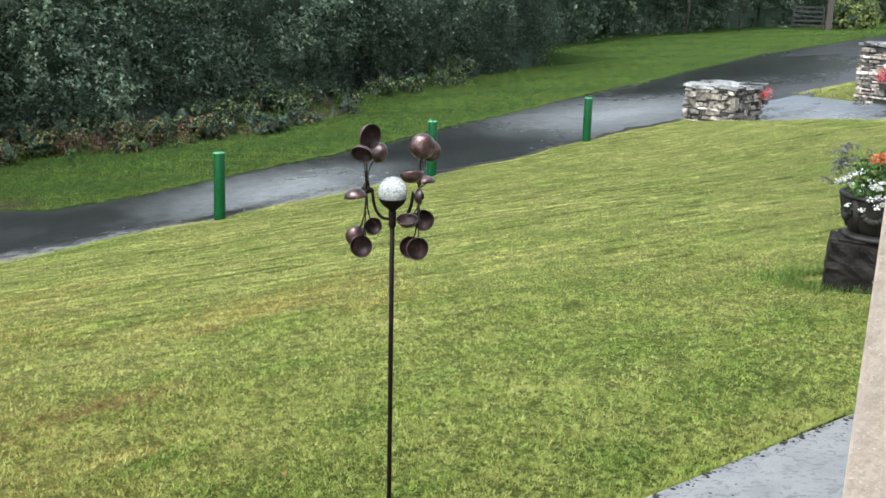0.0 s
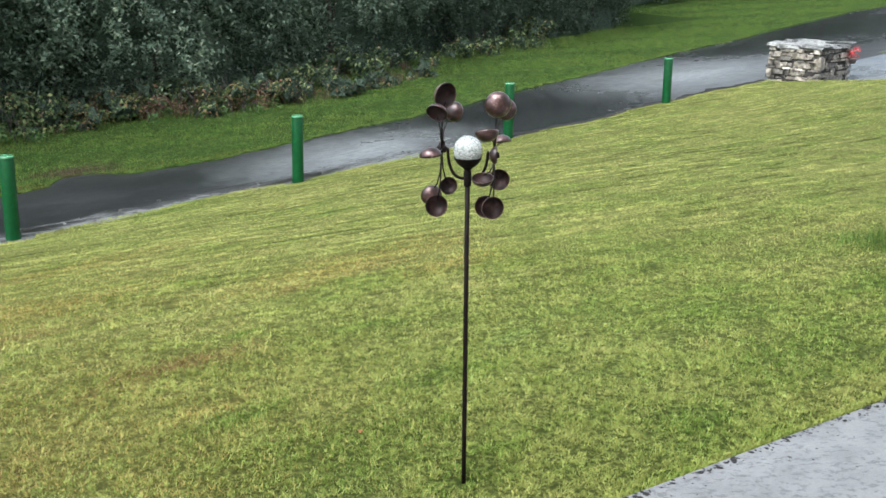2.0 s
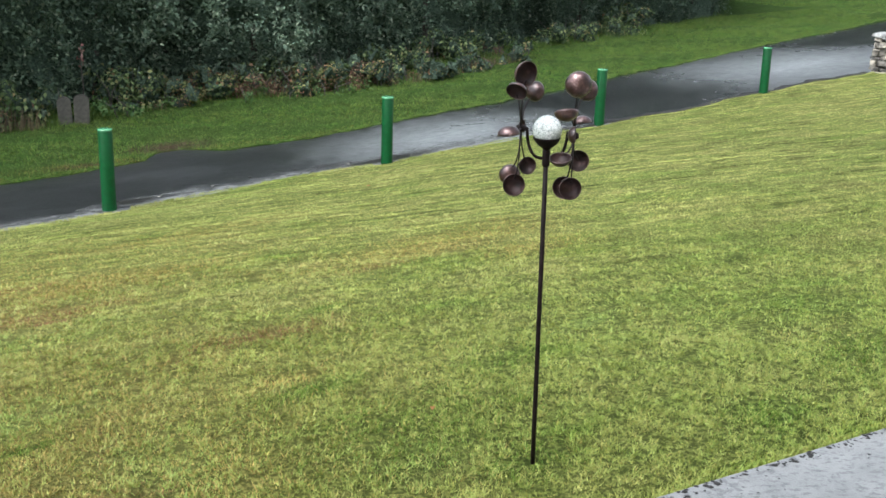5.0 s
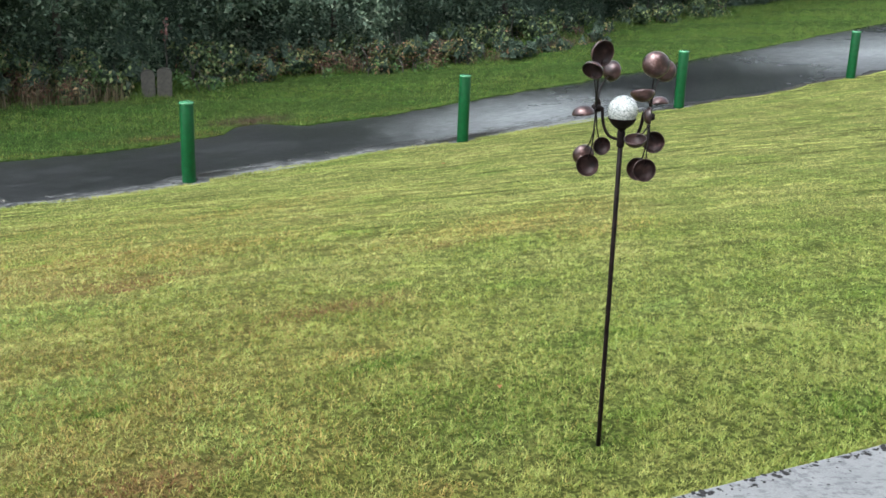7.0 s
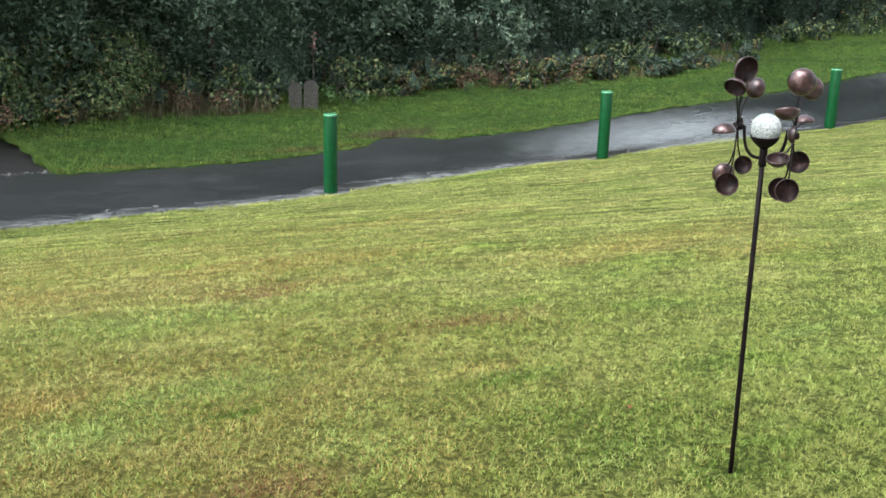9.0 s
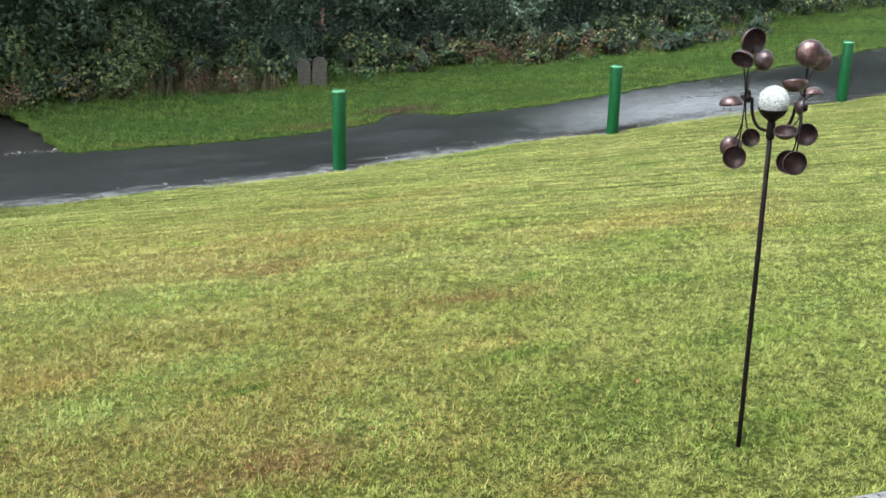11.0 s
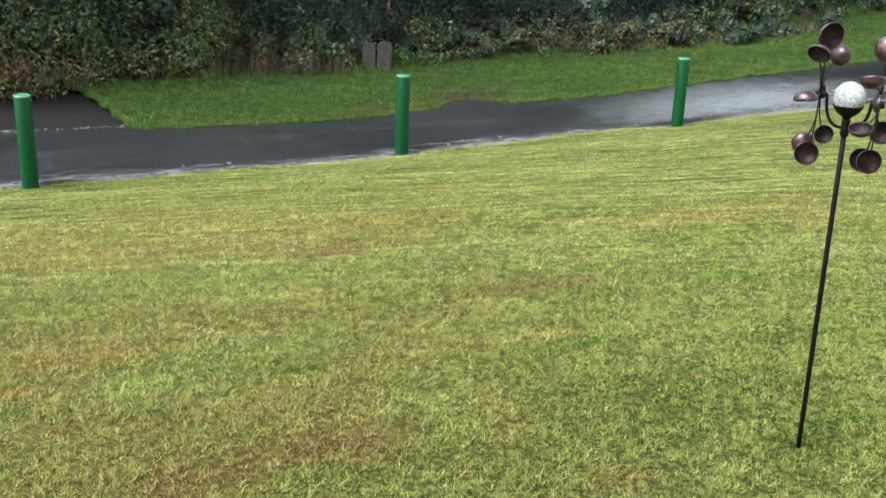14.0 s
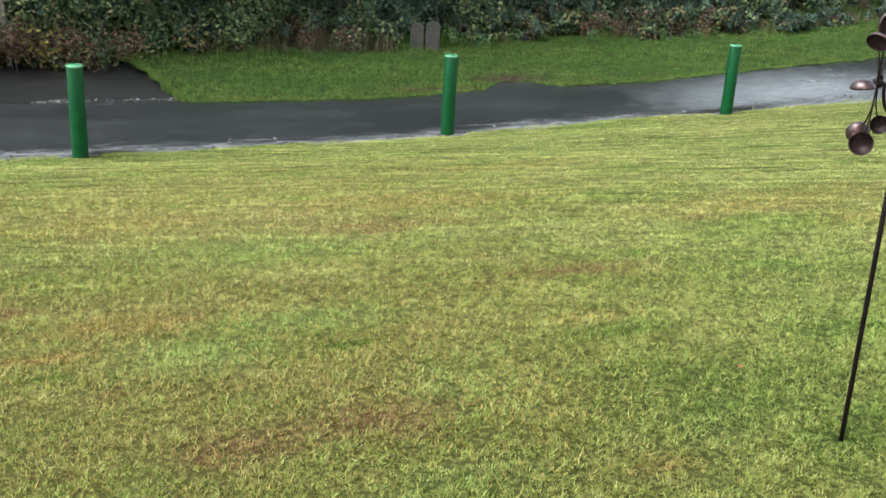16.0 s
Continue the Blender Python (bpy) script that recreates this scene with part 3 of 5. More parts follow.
def part(name, bm, mat, parent=None, label="", soft=True):
    me = bpy.data.meshes.new(name)
    bm.to_mesh(me)
    bm.free()
    me.materials.append(mat)
    if soft:
        me.polygons.foreach_set("use_smooth", np.ones(len(me.polygons), bool))
    ob = new(name, me)
    if parent is not None:
        ob.parent = parent
    if label:
        ob["label"] = label
    return ob


def thing(name, m, label, category, group="", kind=""):
    ob = new(name)
    ob.matrix_world = m
    ob.empty_display_size = 0.1
    return tagged(ob, label, category, group, kind)


def add_box(bm, size, m, bevel=0.0):
    made = bmesh.ops.create_cube(bm, size=1.0, matrix=m @ Matrix.Diagonal((*size, 1)))
    if bevel:
        edges = list({e for v in made["verts"] for e in v.link_edges})
        bmesh.ops.bevel(bm, geom=edges, offset=bevel, segments=2, affect="EDGES", profile=0.6)
    return made


def add_tube(bm, pts, radii, sides=8, cap=True):
    """A tube through pts with a radius at each."""
    pts = [Vector(p) for p in pts]
    rings = []
    side = None
    for i, p in enumerate(pts):
        d = (pts[min(i + 1, len(pts) - 1)] - pts[max(i - 1, 0)]).normalized()
        if side is None:
            side = d.orthogonal().normalized()
        side = (side - d * side.dot(d)).normalized()
        other = d.cross(side)
        r = radii[i] if hasattr(radii, "__len__") else radii
        rings.append([bm.verts.new(p + (side * math.cos(a) + other * math.sin(a)) * r) for a in (2 * math.pi * k / sides for k in range(sides))])
    for a, b in zip(rings, rings[1:]):
        for k in range(sides):
            bm.faces.new((a[k], a[(k + 1) % sides], b[(k + 1) % sides], b[k]))
    if cap:
        bm.faces.new(rings[0][::-1])
        bm.faces.new(rings[-1])


def add_turned(bm, profile, sides=24, m=Matrix()):
    """A turned body from (radius, height) pairs."""
    rings = []
    for r, z in profile:
        if r < 1e-5:
            rings.append([bm.verts.new(m @ Vector((0, 0, z)))])
        else:
            rings.append([bm.verts.new(m @ Vector((r * math.cos(2 * math.pi * k / sides), r * math.sin(2 * math.pi * k / sides), z))) for k in range(sides)])
    for a, b in zip(rings, rings[1:]):
        for k in range(sides):
            j = (k + 1) % sides
            if len(a) == 1 and len(b) > 1:
                bm.faces.new((a[0], b[j], b[k]))
            elif len(b) == 1 and len(a) > 1:
                bm.faces.new((a[k], a[j], b[0]))
            elif len(a) > 1:
                bm.faces.new((a[k], a[j], b[j], b[k]))


def grid_sheet(name, ns, ss, height, mat, label, category, thick=0.0):
    """A sheet over rows of n (an array, or a function of s) and s, with that height."""
    ss = np.asarray(ss, float)
    N = np.stack([ns(s) if callable(ns) else ns for s in ss])
    Sg = np.repeat(ss[:, None], N.shape[1], 1)
    Z = height(N, Sg)
    P = N[..., None] * np.array(U) + Sg[..., None] * np.array(V)
    P[..., 2] = Z
    a, b = N.shape
    idx = np.arange(a * b).reshape(a, b)
    faces = np.stack([idx[:-1, :-1], idx[1:, :-1], idx[1:, 1:], idx[:-1, 1:]], -1).reshape(-1, 4)
    ob = put_mesh(name, P.reshape(-1, 3), faces, mat, soft=True)
    return tagged(ob, label, category, "", "structure")


# ---- ground, lane, lawn, drive, patio ----
EDGE_STEP = 0.012
POLE_DIP = 0.035      # the turf is a little lower round the spinner's pole

def ground_height(N, S):
    base = np.where(N < near_edge(S), np.where(S < 24, lawn_z(np.clip(N, -2, 12), np.clip(S, -7, 22)), road_z(S)), road_z(S))
    return base - 0.16


far_steps = np.array([-900, -500, -250, -120, -60, -30, -15])
g_n = np.concatenate([far_steps, np.arange(-6, 30, 1.5), [40, 60, 100, 200, 450, 900]])
g_s = np.concatenate([far_steps - 5, np.arange(-14, 70, 2.0), [80, 110, 180, 400, 900]])
grid_sheet("ground", g_n, g_s, ground_height, MAT_SOIL, "dark wet earth under grass and hedge", "ground")

lawn_s = np.arange(-16, 21.81, 0.2)


def lawn_rows(s):
    e = float(near_edge(s)) + 0.05 * math.sin(s * 2.3) + 0.03 * math.sin(s * 6.1)
    return np.concatenate([np.linspace(-9, 1.4, 16)[:-1], np.linspace(1.4, 5.0, 24)[:-1], np.linspace(5.0, e - 0.06, 118), [e - 0.02, e + 0.01]])


def swell(n, s):
    """Gentle unevenness of the turf, and the low ridges that the mower leaves along the lane."""
    z = 0.007 * np.sin(n * 3.3 + s * 0.8) + 0.005 * np.sin(n * 1.9 - s * 2.7) - POLE_DIP * np.exp(-((n - 3.02) ** 2 + (s - 3.21) ** 2) / 0.5)
    row = (n + s * math.tan(MOW_SKEW)) * 26.0 + 1.3 * np.sin(s * 1.1 + 0.7) + 0.9 * np.sin(s * 2.3 + n * 1.7) + 0.7 * np.sin(s * 4.1 - n * 2.9)
    broken = 0.5 + 0.5 * np.sin(s * 2.9 + 3 * np.sin(n * 2.1) + 1.7 * np.sin(n * 7.3))
    # a cut edge stands a little above the lane farther along
    z = z + EDGE_STEP * smooth(12.0, 14.0, s) * smooth(-1.3, -0.15, n - near_edge(s))
    return z + 0.009 * np.maximum(np.sin(row), 0) * broken * smooth(4.8, 7.2, n)


def lawn_height(N, S):
    z = lawn_z(N, S) + swell(N, S)
    z[:, -1] -= 0.09
    z[:, -2] -= 0.01
    pd = patio_depth(N, S)
    z = z - 0.12 * (1 - smooth(PATIO_EDGE - 0.10, PATIO_EDGE + 0.03, pd))
    return z


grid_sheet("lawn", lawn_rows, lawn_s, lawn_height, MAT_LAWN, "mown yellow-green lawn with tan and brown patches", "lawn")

road_s = np.concatenate([np.arange(-20, 26, 0.2), np.arange(26, 75, 1.0)])


def road_rows(s):
    a = float(near_edge(s)) - 0.12
    if s < 2.6:
        # the pull-in: the lane widens to the bushes, with a rounded corner
        b = 15.9
    else:
        b = float(far_edge(s))
    return np.linspace(a, b + 0.1, 14)


grid_sheet("road", road_rows, road_s, lambda N, S: road_z(S) - 0.008 * (2 * (N - N[:, :1]) / (N[:, -1:] - N[:, :1]) - 1) ** 2, MAT_ROAD,
           "wet dark asphalt lane with pools and a ragged edge", "road")


grid_sheet("pull_in", np.linspace(13.76, 15.85, 6), np.arange(-12, 2.26, 0.25), lambda N, S: road_z(S) + 0.003, MAT_PULL_IN,
           "dark brownish worn tarmac of the pull-in", "road")


def margin_rows(s):
    a = float(near_edge(s)) - 0.06
    w = 0.62 + 0.08 * math.sin(s * 1.3) + 0.05 * math.sin(s * 0.6 + 2)
    return np.linspace(a, a + 0.07 + w * float(1 - smooth(12.5, 15.5, s)), 5)


margin = grid_sheet("road_margin", margin_rows, np.arange(-6, 22, 0.1), lambda N, S: road_z(S) + 0.004, MAT_MARGIN,
                    "pale wet gravel margin between lawn and lane", "gravel")
across = margin.data.uv_layers.new(name="across")
at = np.zeros(len(margin.data.loops), np.int32)
margin.data.loops.foreach_get("vertex_index", at)
across.data.foreach_set("uv", np.stack([at * 0.0, (at % 5) / 4], 1).astype(np.float32).ravel())


def corner(s):
    """How far the verge draws back where the pull-in begins."""
    return np.interp(s, [1.80, 1.92, 2.03, 2.10, 2.14, 2.17, 2.24, 2.36], [2.35, 2.0, 1.45, 0.95, 0.5, 0.28, 0.09, 0.0])


def verge_rows(s):
    a, b = float(far_edge(s)), float(hedge_line(s)) + 4.0
    a += corner(s)
    return np.concatenate([[a - 0.02, a], np.linspace(a + 0.05, b, 16)])


def verge_height(N, S):
    z = verge_z(N, S) + 0.015 * np.sin(N * 2.9 + S) * smooth(0, 0.6, N - far_edge(S))
    z[:, 0] -= 0.05
    return z


grid_sheet("verge", verge_rows, np.concatenate([np.arange(1.86, 2.7, 0.03), np.arange(2.7, 26, 0.2), np.arange(26, 75, 1.0)]), verge_height, MAT_VERGE,
           "rough green grass verge below the hedge", "verge")

# a narrow black strip that stands in for the thin shadow between lawn and lane
def edge_shade_rows(s):
    e = float(near_edge(s)) + 0.05 * math.sin(s * 2.3) + 0.03 * math.sin(s * 6.1)
    return np.array([e + 0.012, e + 0.02, e + 0.17 + 0.04 * math.sin(s * 5.1) + 0.02 * math.sin(s * 13.7)])


def edge_shade_height(N, S):
    z = road_z(S) + 0.009
    z[:, 0] += EDGE_STEP * 0.6 * smooth(12.0, 14.0, S[:, 0])
    return z


grid_sheet("lawn_edge_shade", edge_shade_rows, np.arange(12.6, 21.8, 0.08), edge_shade_height, MAT_EARTH_SHADE, "dark strip painted for the shadow at the lawn's edge", "earth")

# the drive between the two stone piers
grid_sheet("drive", np.linspace(-9, 11.75, 22), np.arange(21.7, 28.3, 0.5), lambda N, S: road_z(S) + 0.008 + 0.03 * smooth(11, 4, N), MAT_DRIVE,
           "wet grey tarmac drive between stone piers", "drive")


def far_lawn_rows(s):
    return np.linspace(-9, 11.4 + 0.5 * float(smooth(28.3, 30, s)), 14)


def far_lawn_height(N, S):
    z = road_z(S) + 0.2 * smooth(11.9, 10.9, N) * smooth(28.0, 28.7, S) + 0.02
    z[:, -1] -= 0.04
    z[0] -= 0.15
    return z


grid_sheet("lawn_beyond_drive", far_lawn_rows, np.arange(28.1, 60, 0.7), far_lawn_height, MAT_LAWN, "pale green grass beyond the drive", "lawn")

bm = bmesh.new()
c = PATIO_N * ((PATIO_EDGE + WALL_OUT) / 2) + PATIO_A * 2.0
turn = Matrix.Rotation(math.atan2(PATIO_A.y, PATIO_A.x), 4, "Z")
add_box(bm, (24, PATIO_EDGE - WALL_OUT, 0.14), Matrix.Translation((c.x, c.y, PATIO_Z - 0.07)) @ turn, 0.008)
tagged(part("patio", bm, MAT_PATIO, soft=False), "pale wet concrete path flecked with dark chips", "path", "", "structure")


# ---- the house: a rendered front with the window through which one looks ----
def wall_box(name, a0, a1, d0, d1, z0, z1, mat, label, category, bevel=0.0):
    bm = bmesh.new()
    p = PATIO_A * ((a0 + a1) / 2) + PATIO_N * ((d0 + d1) / 2)
    add_box(bm, (a1 - a0, d1 - d0, z1 - z0), Matrix.Translation((p.x, p.y, (z0 + z1) / 2)) @ turn, bevel)
    return tagged(part(name, bm, mat, soft=False), label, category, "", "structure")


W_IN, OPEN_L, OPEN_R, SILL, HEAD = 0.50, -0.75, 1.372, -0.95, 0.95


def roughcast_wall():
    """The pier of wall beside the opening, with a lumpy face towards the opening."""
    bm = bmesh.new()
    add_box(bm, (4.0, WALL_OUT - W_IN, 4.0), Matrix.Translation(PATIO_A * (OPEN_R + 2.0) + PATIO_N * ((WALL_OUT + W_IN) / 2) + Vector((0, 0, -0.45))) @ turn, 0.006)
    # thrown pebbles of the roughcast on the reveal
    r = random.Random(3)
    for _ in range(320):
        d, z = WALL_OUT - r.random() ** 1.0 * 0.055, -1.1 + r.random() * 1.5
        p = PATIO_A * OPEN_R + PATIO_N * d + Vector((0, 0, z))
        bmesh.ops.create_icosphere(bm, subdivisions=1, radius=r.uniform(0.0008, 0.002), matrix=Matrix.Translation(p) @ Matrix.Diagonal((1.4, 1.4, r.uniform(0.7, 1.6), 1)))
    return tagged(part("wall_front_pier", bm, MAT_RENDER, soft=False), "cream roughcast house wall beside the open window", "wall", "", "structure")


roughcast_wall()
wall_box("wall_front_end", -5.0, OPEN_L, W_IN, WALL_OUT, -2.45, 1.55, MAT_RENDER, "cream roughcast house wall", "wall")
wall_box("wall_front_below", OPEN_L, OPEN_R, W_IN, WALL_OUT, -2.45, SILL, MAT_RENDER, "cream roughcast wall below the window", "wall")
wall_box("wall_front_above", OPEN_L, OPEN_R, W_IN, WALL_OUT, HEAD, 1.55, MAT_RENDER, "cream roughcast wall above the window", "wall")
wall_box("wall_side_near", -5.0, -4.75, -4.5, W_IN, -2.45, 1.55, MAT_PLASTER, "plain plastered side wall", "wall")
wall_box("wall_side_far", 5.1, 5.35, -4.5, W_IN, -2.45, 1.55, MAT_PLASTER, "plain plastered side wall", "wall")
wall_box("wall_back", -5.0, 5.35, -4.75, -4.5, -2.45, 1.55, MAT_PLASTER, "plain plastered back wall", "wall")
wall_box("floor", -4.75, 5.1, -4.5, W_IN, -1.85, -1.65, MAT_FLOORING, "plain brown floor boards", "floor")
wall_box("ceiling", -4.75, 5.1, -4.5, W_IN, 1.1, 1.25, MAT_PLASTER, "plain white ceiling", "ceiling")
wall_box("roof", -5.3, 5.65, -5.1, 0.95, 1.55, 1.75, MAT_TRIM, "grey roof over the house", "roof")


def window_frame():
    w = thing("window_1", Matrix(), "open window frame with cream jambs and grey sill", "window", "", "structure")
    for name, a0, a1, z0, z1 in (("jamb", OPEN_R - 0.004, OPEN_R + 0.05, SILL, HEAD), ("jamb", OPEN_L - 0.05, OPEN_L + 0.004, SILL, HEAD),
                                 ("sill", OPEN_L, OPEN_R, SILL - 0.02, SILL + 0.012), ("head", OPEN_L, OPEN_R, HEAD - 0.012, HEAD + 0.02)):
        bm = bmesh.new()
        p = PATIO_A * ((a0 + a1) / 2) + PATIO_N * 0.655
        add_box(bm, (a1 - a0, 0.18, z1 - z0), Matrix.Translation((p.x, p.y, (z0 + z1) / 2)) @ turn, 0.003)
        part(name, bm, MAT_RENDER if name == "jamb" else MAT_TRIM, w, soft=False)


window_frame()


# ---- bollards along the lane ----
def bollard():
    t = thing("bollard", Matrix(), "round green-painted bollard at the lawn's edge by the lane", "bollard", "bollards along the lane")
    bm = bmesh.new()
    add_turned(bm, [(0.0, -0.25), (0.083, -0.25), (0.083, 0.0), (0.081, 0.45), (0.081, 0.948), (0.079, 0.953), (0.0, 0.954)], 28)
    part("post", bm, MAT_GREEN, t)
    bm = bmesh.new()
    add_turned(bm, [(0.0, 0.943), (0.083, 0.946), (0.0845, 0.951), (0.0845, 0.963), (0.082, 0.968), (0.05, 0.9695), (0.0, 0.97)], 28)
    part("cap", bm, MAT_GREEN_TOP, t, "glossy green cap, coloured paler for the sky on it")
    return t


first = bollard()
spots = [(-9.43, 6.15, -3.36, 0.3, 0.4), (-7.823, 10.147, -3.477, 0.0, 0.0), (-5.974, 13.984, -3.493, 0.2, -0.3), (-3.703, 17.481, -3.345, -0.3, 0.6), (-1.423, 21.135, -3.20, 0.2, 1.2)]
for i, (x, y, z, rx, ry) in enumerate(spots):
    m = pose(x, y, z - 0.004, rx, ry, 40 * i)
    if i == 0:
        first.matrix_world = m
    else:
        copy_thing(first, m)


# ---- wind spinner: a pole with a crackle-glass ball and two wheels of copper cups ----
def wind_spinner():
    base = Vector((-1.083, 4.271, -2.372))
    t = thing("wind_spinner", Matrix.Translation(base) @ Matrix.Rotation(radians(-1.05), 4, "Y") @ Matrix.Rotation(radians(14.3), 4, "Z"),
              "copper-cupped wind spinner on a thin dark pole in the lawn", "garden ornament")
    top = 1.528      # the ball's middle above the turf
    bm = bmesh.new()
    add_tube(bm, [(0, 0, -0.25), (0, 0, 0.3), (0, 0, 0.8), (0, 0, top - 0.06)], [0.0105] * 4, 12)
    part("pole", bm, MAT_IRON, t, "thin dark bronze pole")
    bm = bmesh.new()
    bmesh.ops.create_uvsphere(bm, u_segments=40, v_segments=24, radius=0.0605, matrix=Matrix.Translation((0, 0, top)))
    part("glass_ball", bm, MAT_GLASS, t, "pale crackle-glass ball")
    bm = bmesh.new()
    add_turned(bm, [(0.0, top - 0.083), (0.014, top - 0.083), (0.018, top - 0.075), (0.034, top - 0.064), (0.046, top - 0.052), (0.0555, top - 0.036),
                    (0.058, top - 0.031), (0.0565, top - 0.029), (0.045, top - 0.045), (0.0, top - 0.058)], 32)
    part("ball_holder", bm, MAT_IRON, t, "dark metal cup under the ball")
    bm = bmesh.new()
    add_turned(bm, [(0.0, top - 0.15), (0.0145, top - 0.15), (0.016, top - 0.145), (0.016, top - 0.085), (0.012, top - 0.08), (0.0, top - 0.08)], 16)
    part("collar", bm, MAT_IRON, t)
    hubs = []
    for side in (-1, 1):
        hub = Vector((side * 0.108, -0.02 * side, top + (0.0 if side < 0 else -0.016)))
        hubs.append(hub)
        bm = bmesh.new()
        pts = []
        for k in range(13):
            a = k / 12
            x = side * (0.012 + 0.07 * math.sin(a * math.pi / 2) ** 0.8)
            z = top - 0.118 + 0.118 * (1 - math.cos(a * math.pi / 2)) ** 1.1
            pts.append((x, -0.02 * side * a, z))
        pts += [(side * 0.09, -0.02 * side, hub.z + 0.004), (side * 0.112, -0.02 * side, hub.z)]
        add_tube(bm, pts, 0.0065, 8)
        part("bracket_arm", bm, MAT_IRON, t, "curved dark bracket arm")
    # cups: across, up and towards the back from the hub, the way they open, their size
    wheels = [
        [(0.018, 0.215, -0.10, (0.6, -0.75, -0.1), 0.053), (-0.016, 0.141, -0.19, (-0.25, -0.75, -0.6), 0.043), (0.05, 0.16, 0.17, (0.5, 0.8, -0.2), 0.044),
         (-0.038, -0.028, -0.235, (0.12, -0.02, -0.99), 0.045), (0.028, -0.161, 0.17, (0.3, -0.9, 0.1), 0.039), (-0.046, -0.2, 0.12, (-0.3, 0.9, 0.2), 0.047),
         (-0.019, -0.238, -0.04, (0.2, -0.95, 0.15), 0.047), (0.004, 0.012, 0.225, (0.95, -0.2, 0.1), 0.03)],
        [(0.006, 0.203, -0.12, (-0.1, 0.95, 0.1), 0.053), (0.047, 0.192, 0.12, (0.2, 0.9, -0.1), 0.046), (-0.036, 0.092, -0.2, (-0.1, 0.42, 0.9), 0.047),
         (0.036, 0.056, 0.22, (0.12, -0.12, -0.98), 0.041), (0.0, 0.003, -0.235, (0.98, 0.12, 0.0), 0.034), (-0.05, -0.088, -0.19, (-0.05, -0.3, 0.95), 0.044),
         (0.027, -0.108, 0.2, (0.05, -0.98, 0.0), 0.047), (-0.031, -0.219, 0.03, (-0.25, -0.95, 0.1), 0.048), (-0.004, -0.216, -0.09, (0.3, -0.93, 0.1), 0.047)]]
    for hub, cups in zip(hubs, wheels):
        wheel = new("rotor", bpy.data.meshes.new("rotor"))
        bm = bmesh.new()
        add_turned(bm, [(0, -0.02), (0.011, -0.02), (0.015, -0.012), (0.015, 0.012), (0.011, 0.02), (0, 0.02)], 14, Matrix.Translation(hub) @ Matrix.Rotation(radians(90), 4, "Y"))
        bm.to_mesh(wheel.data)
        bm.free()
        wheel.data.materials.append(MAT_IRON)
        wheel.parent = t
        wheel["label"] = "wheel of copper cups on wire spokes"
        for dx, dz, dy, way, r in cups:
            dz -= 0.19 * dy
            p = hub + Vector((dx, dy, dz))
            bm = bmesh.new()
            mid = hub + Vector((dx * 0.15, dy * 0.5, dz * 0.5))
            q = p - Vector((dx, dy, dz)).normalized() * r * 0.5
            add_tube(bm, [hub, mid, hub + Vector((dx * 0.45, dy * 0.75, dz * 0.75)), q], [0.0034, 0.003, 0.003, 0.003], 6)
            part("spoke", bm, MAT_IRON, wheel)
            bm = bmesh.new()
            m = Matrix.Translation(p) @ Vector(way).to_track_quat("Z", "Y").to_matrix().to_4x4()
            h = r * 0.78
            out = [(r * math.cos(a), -h * math.sin(a)) for a in (k * math.pi / 2 / 7 for k in range(8))]
            inn = [((r - 0.0022) * math.cos(a), -(h - 0.0022) * math.sin(a)) for a in (k * math.pi / 2 / 7 for k in range(7, -1, -1))]
            out[-1], inn[0] = (0.0, -h), (0.0, -(h - 0.0022))
            add_turned(bm, out[::-1] + inn[::-1], 22, m)
            bmesh.ops.recalc_face_normals(bm, faces=bm.faces)
            bm.faces.ensure_lookup_table()
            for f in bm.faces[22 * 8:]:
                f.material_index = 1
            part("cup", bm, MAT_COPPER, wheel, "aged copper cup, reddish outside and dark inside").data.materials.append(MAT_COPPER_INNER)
    return t


wind_spinner()


# ---- stone piers of the drive ----
def stone_meshes(mat, count=6, jitter=0.09, seed=5):
    r = random.Random(seed)
    made = []
    for _ in range(count):
        bm = bmesh.new()
        add_box(bm, (1, 1, 1), Matrix(), 0.0)
        bmesh.ops.bevel(bm, geom=list(bm.edges), offset=0.11, segments=1, affect="EDGES")
        for v in bm.verts:
            v.co += Vector((r.uniform(-1, 1), r.uniform(-1, 1), r.uniform(-1, 1))) * jitter * 0.5
        me = bpy.data.meshes.new("stone")
        bm.to_mesh(me)
        bm.free()
        me.materials.append(mat)
        made.append(me)
    return made


STONES = stone_meshes(MAT_STONE, 10, 0.24)
CAPS = stone_meshes(MAT_CAP, 8, 0.3, 9)
LANE_ROT = Matrix.Rotation(math.atan2(V.y, V.x), 4, "Z")       # x along the lane, y towards the hedge


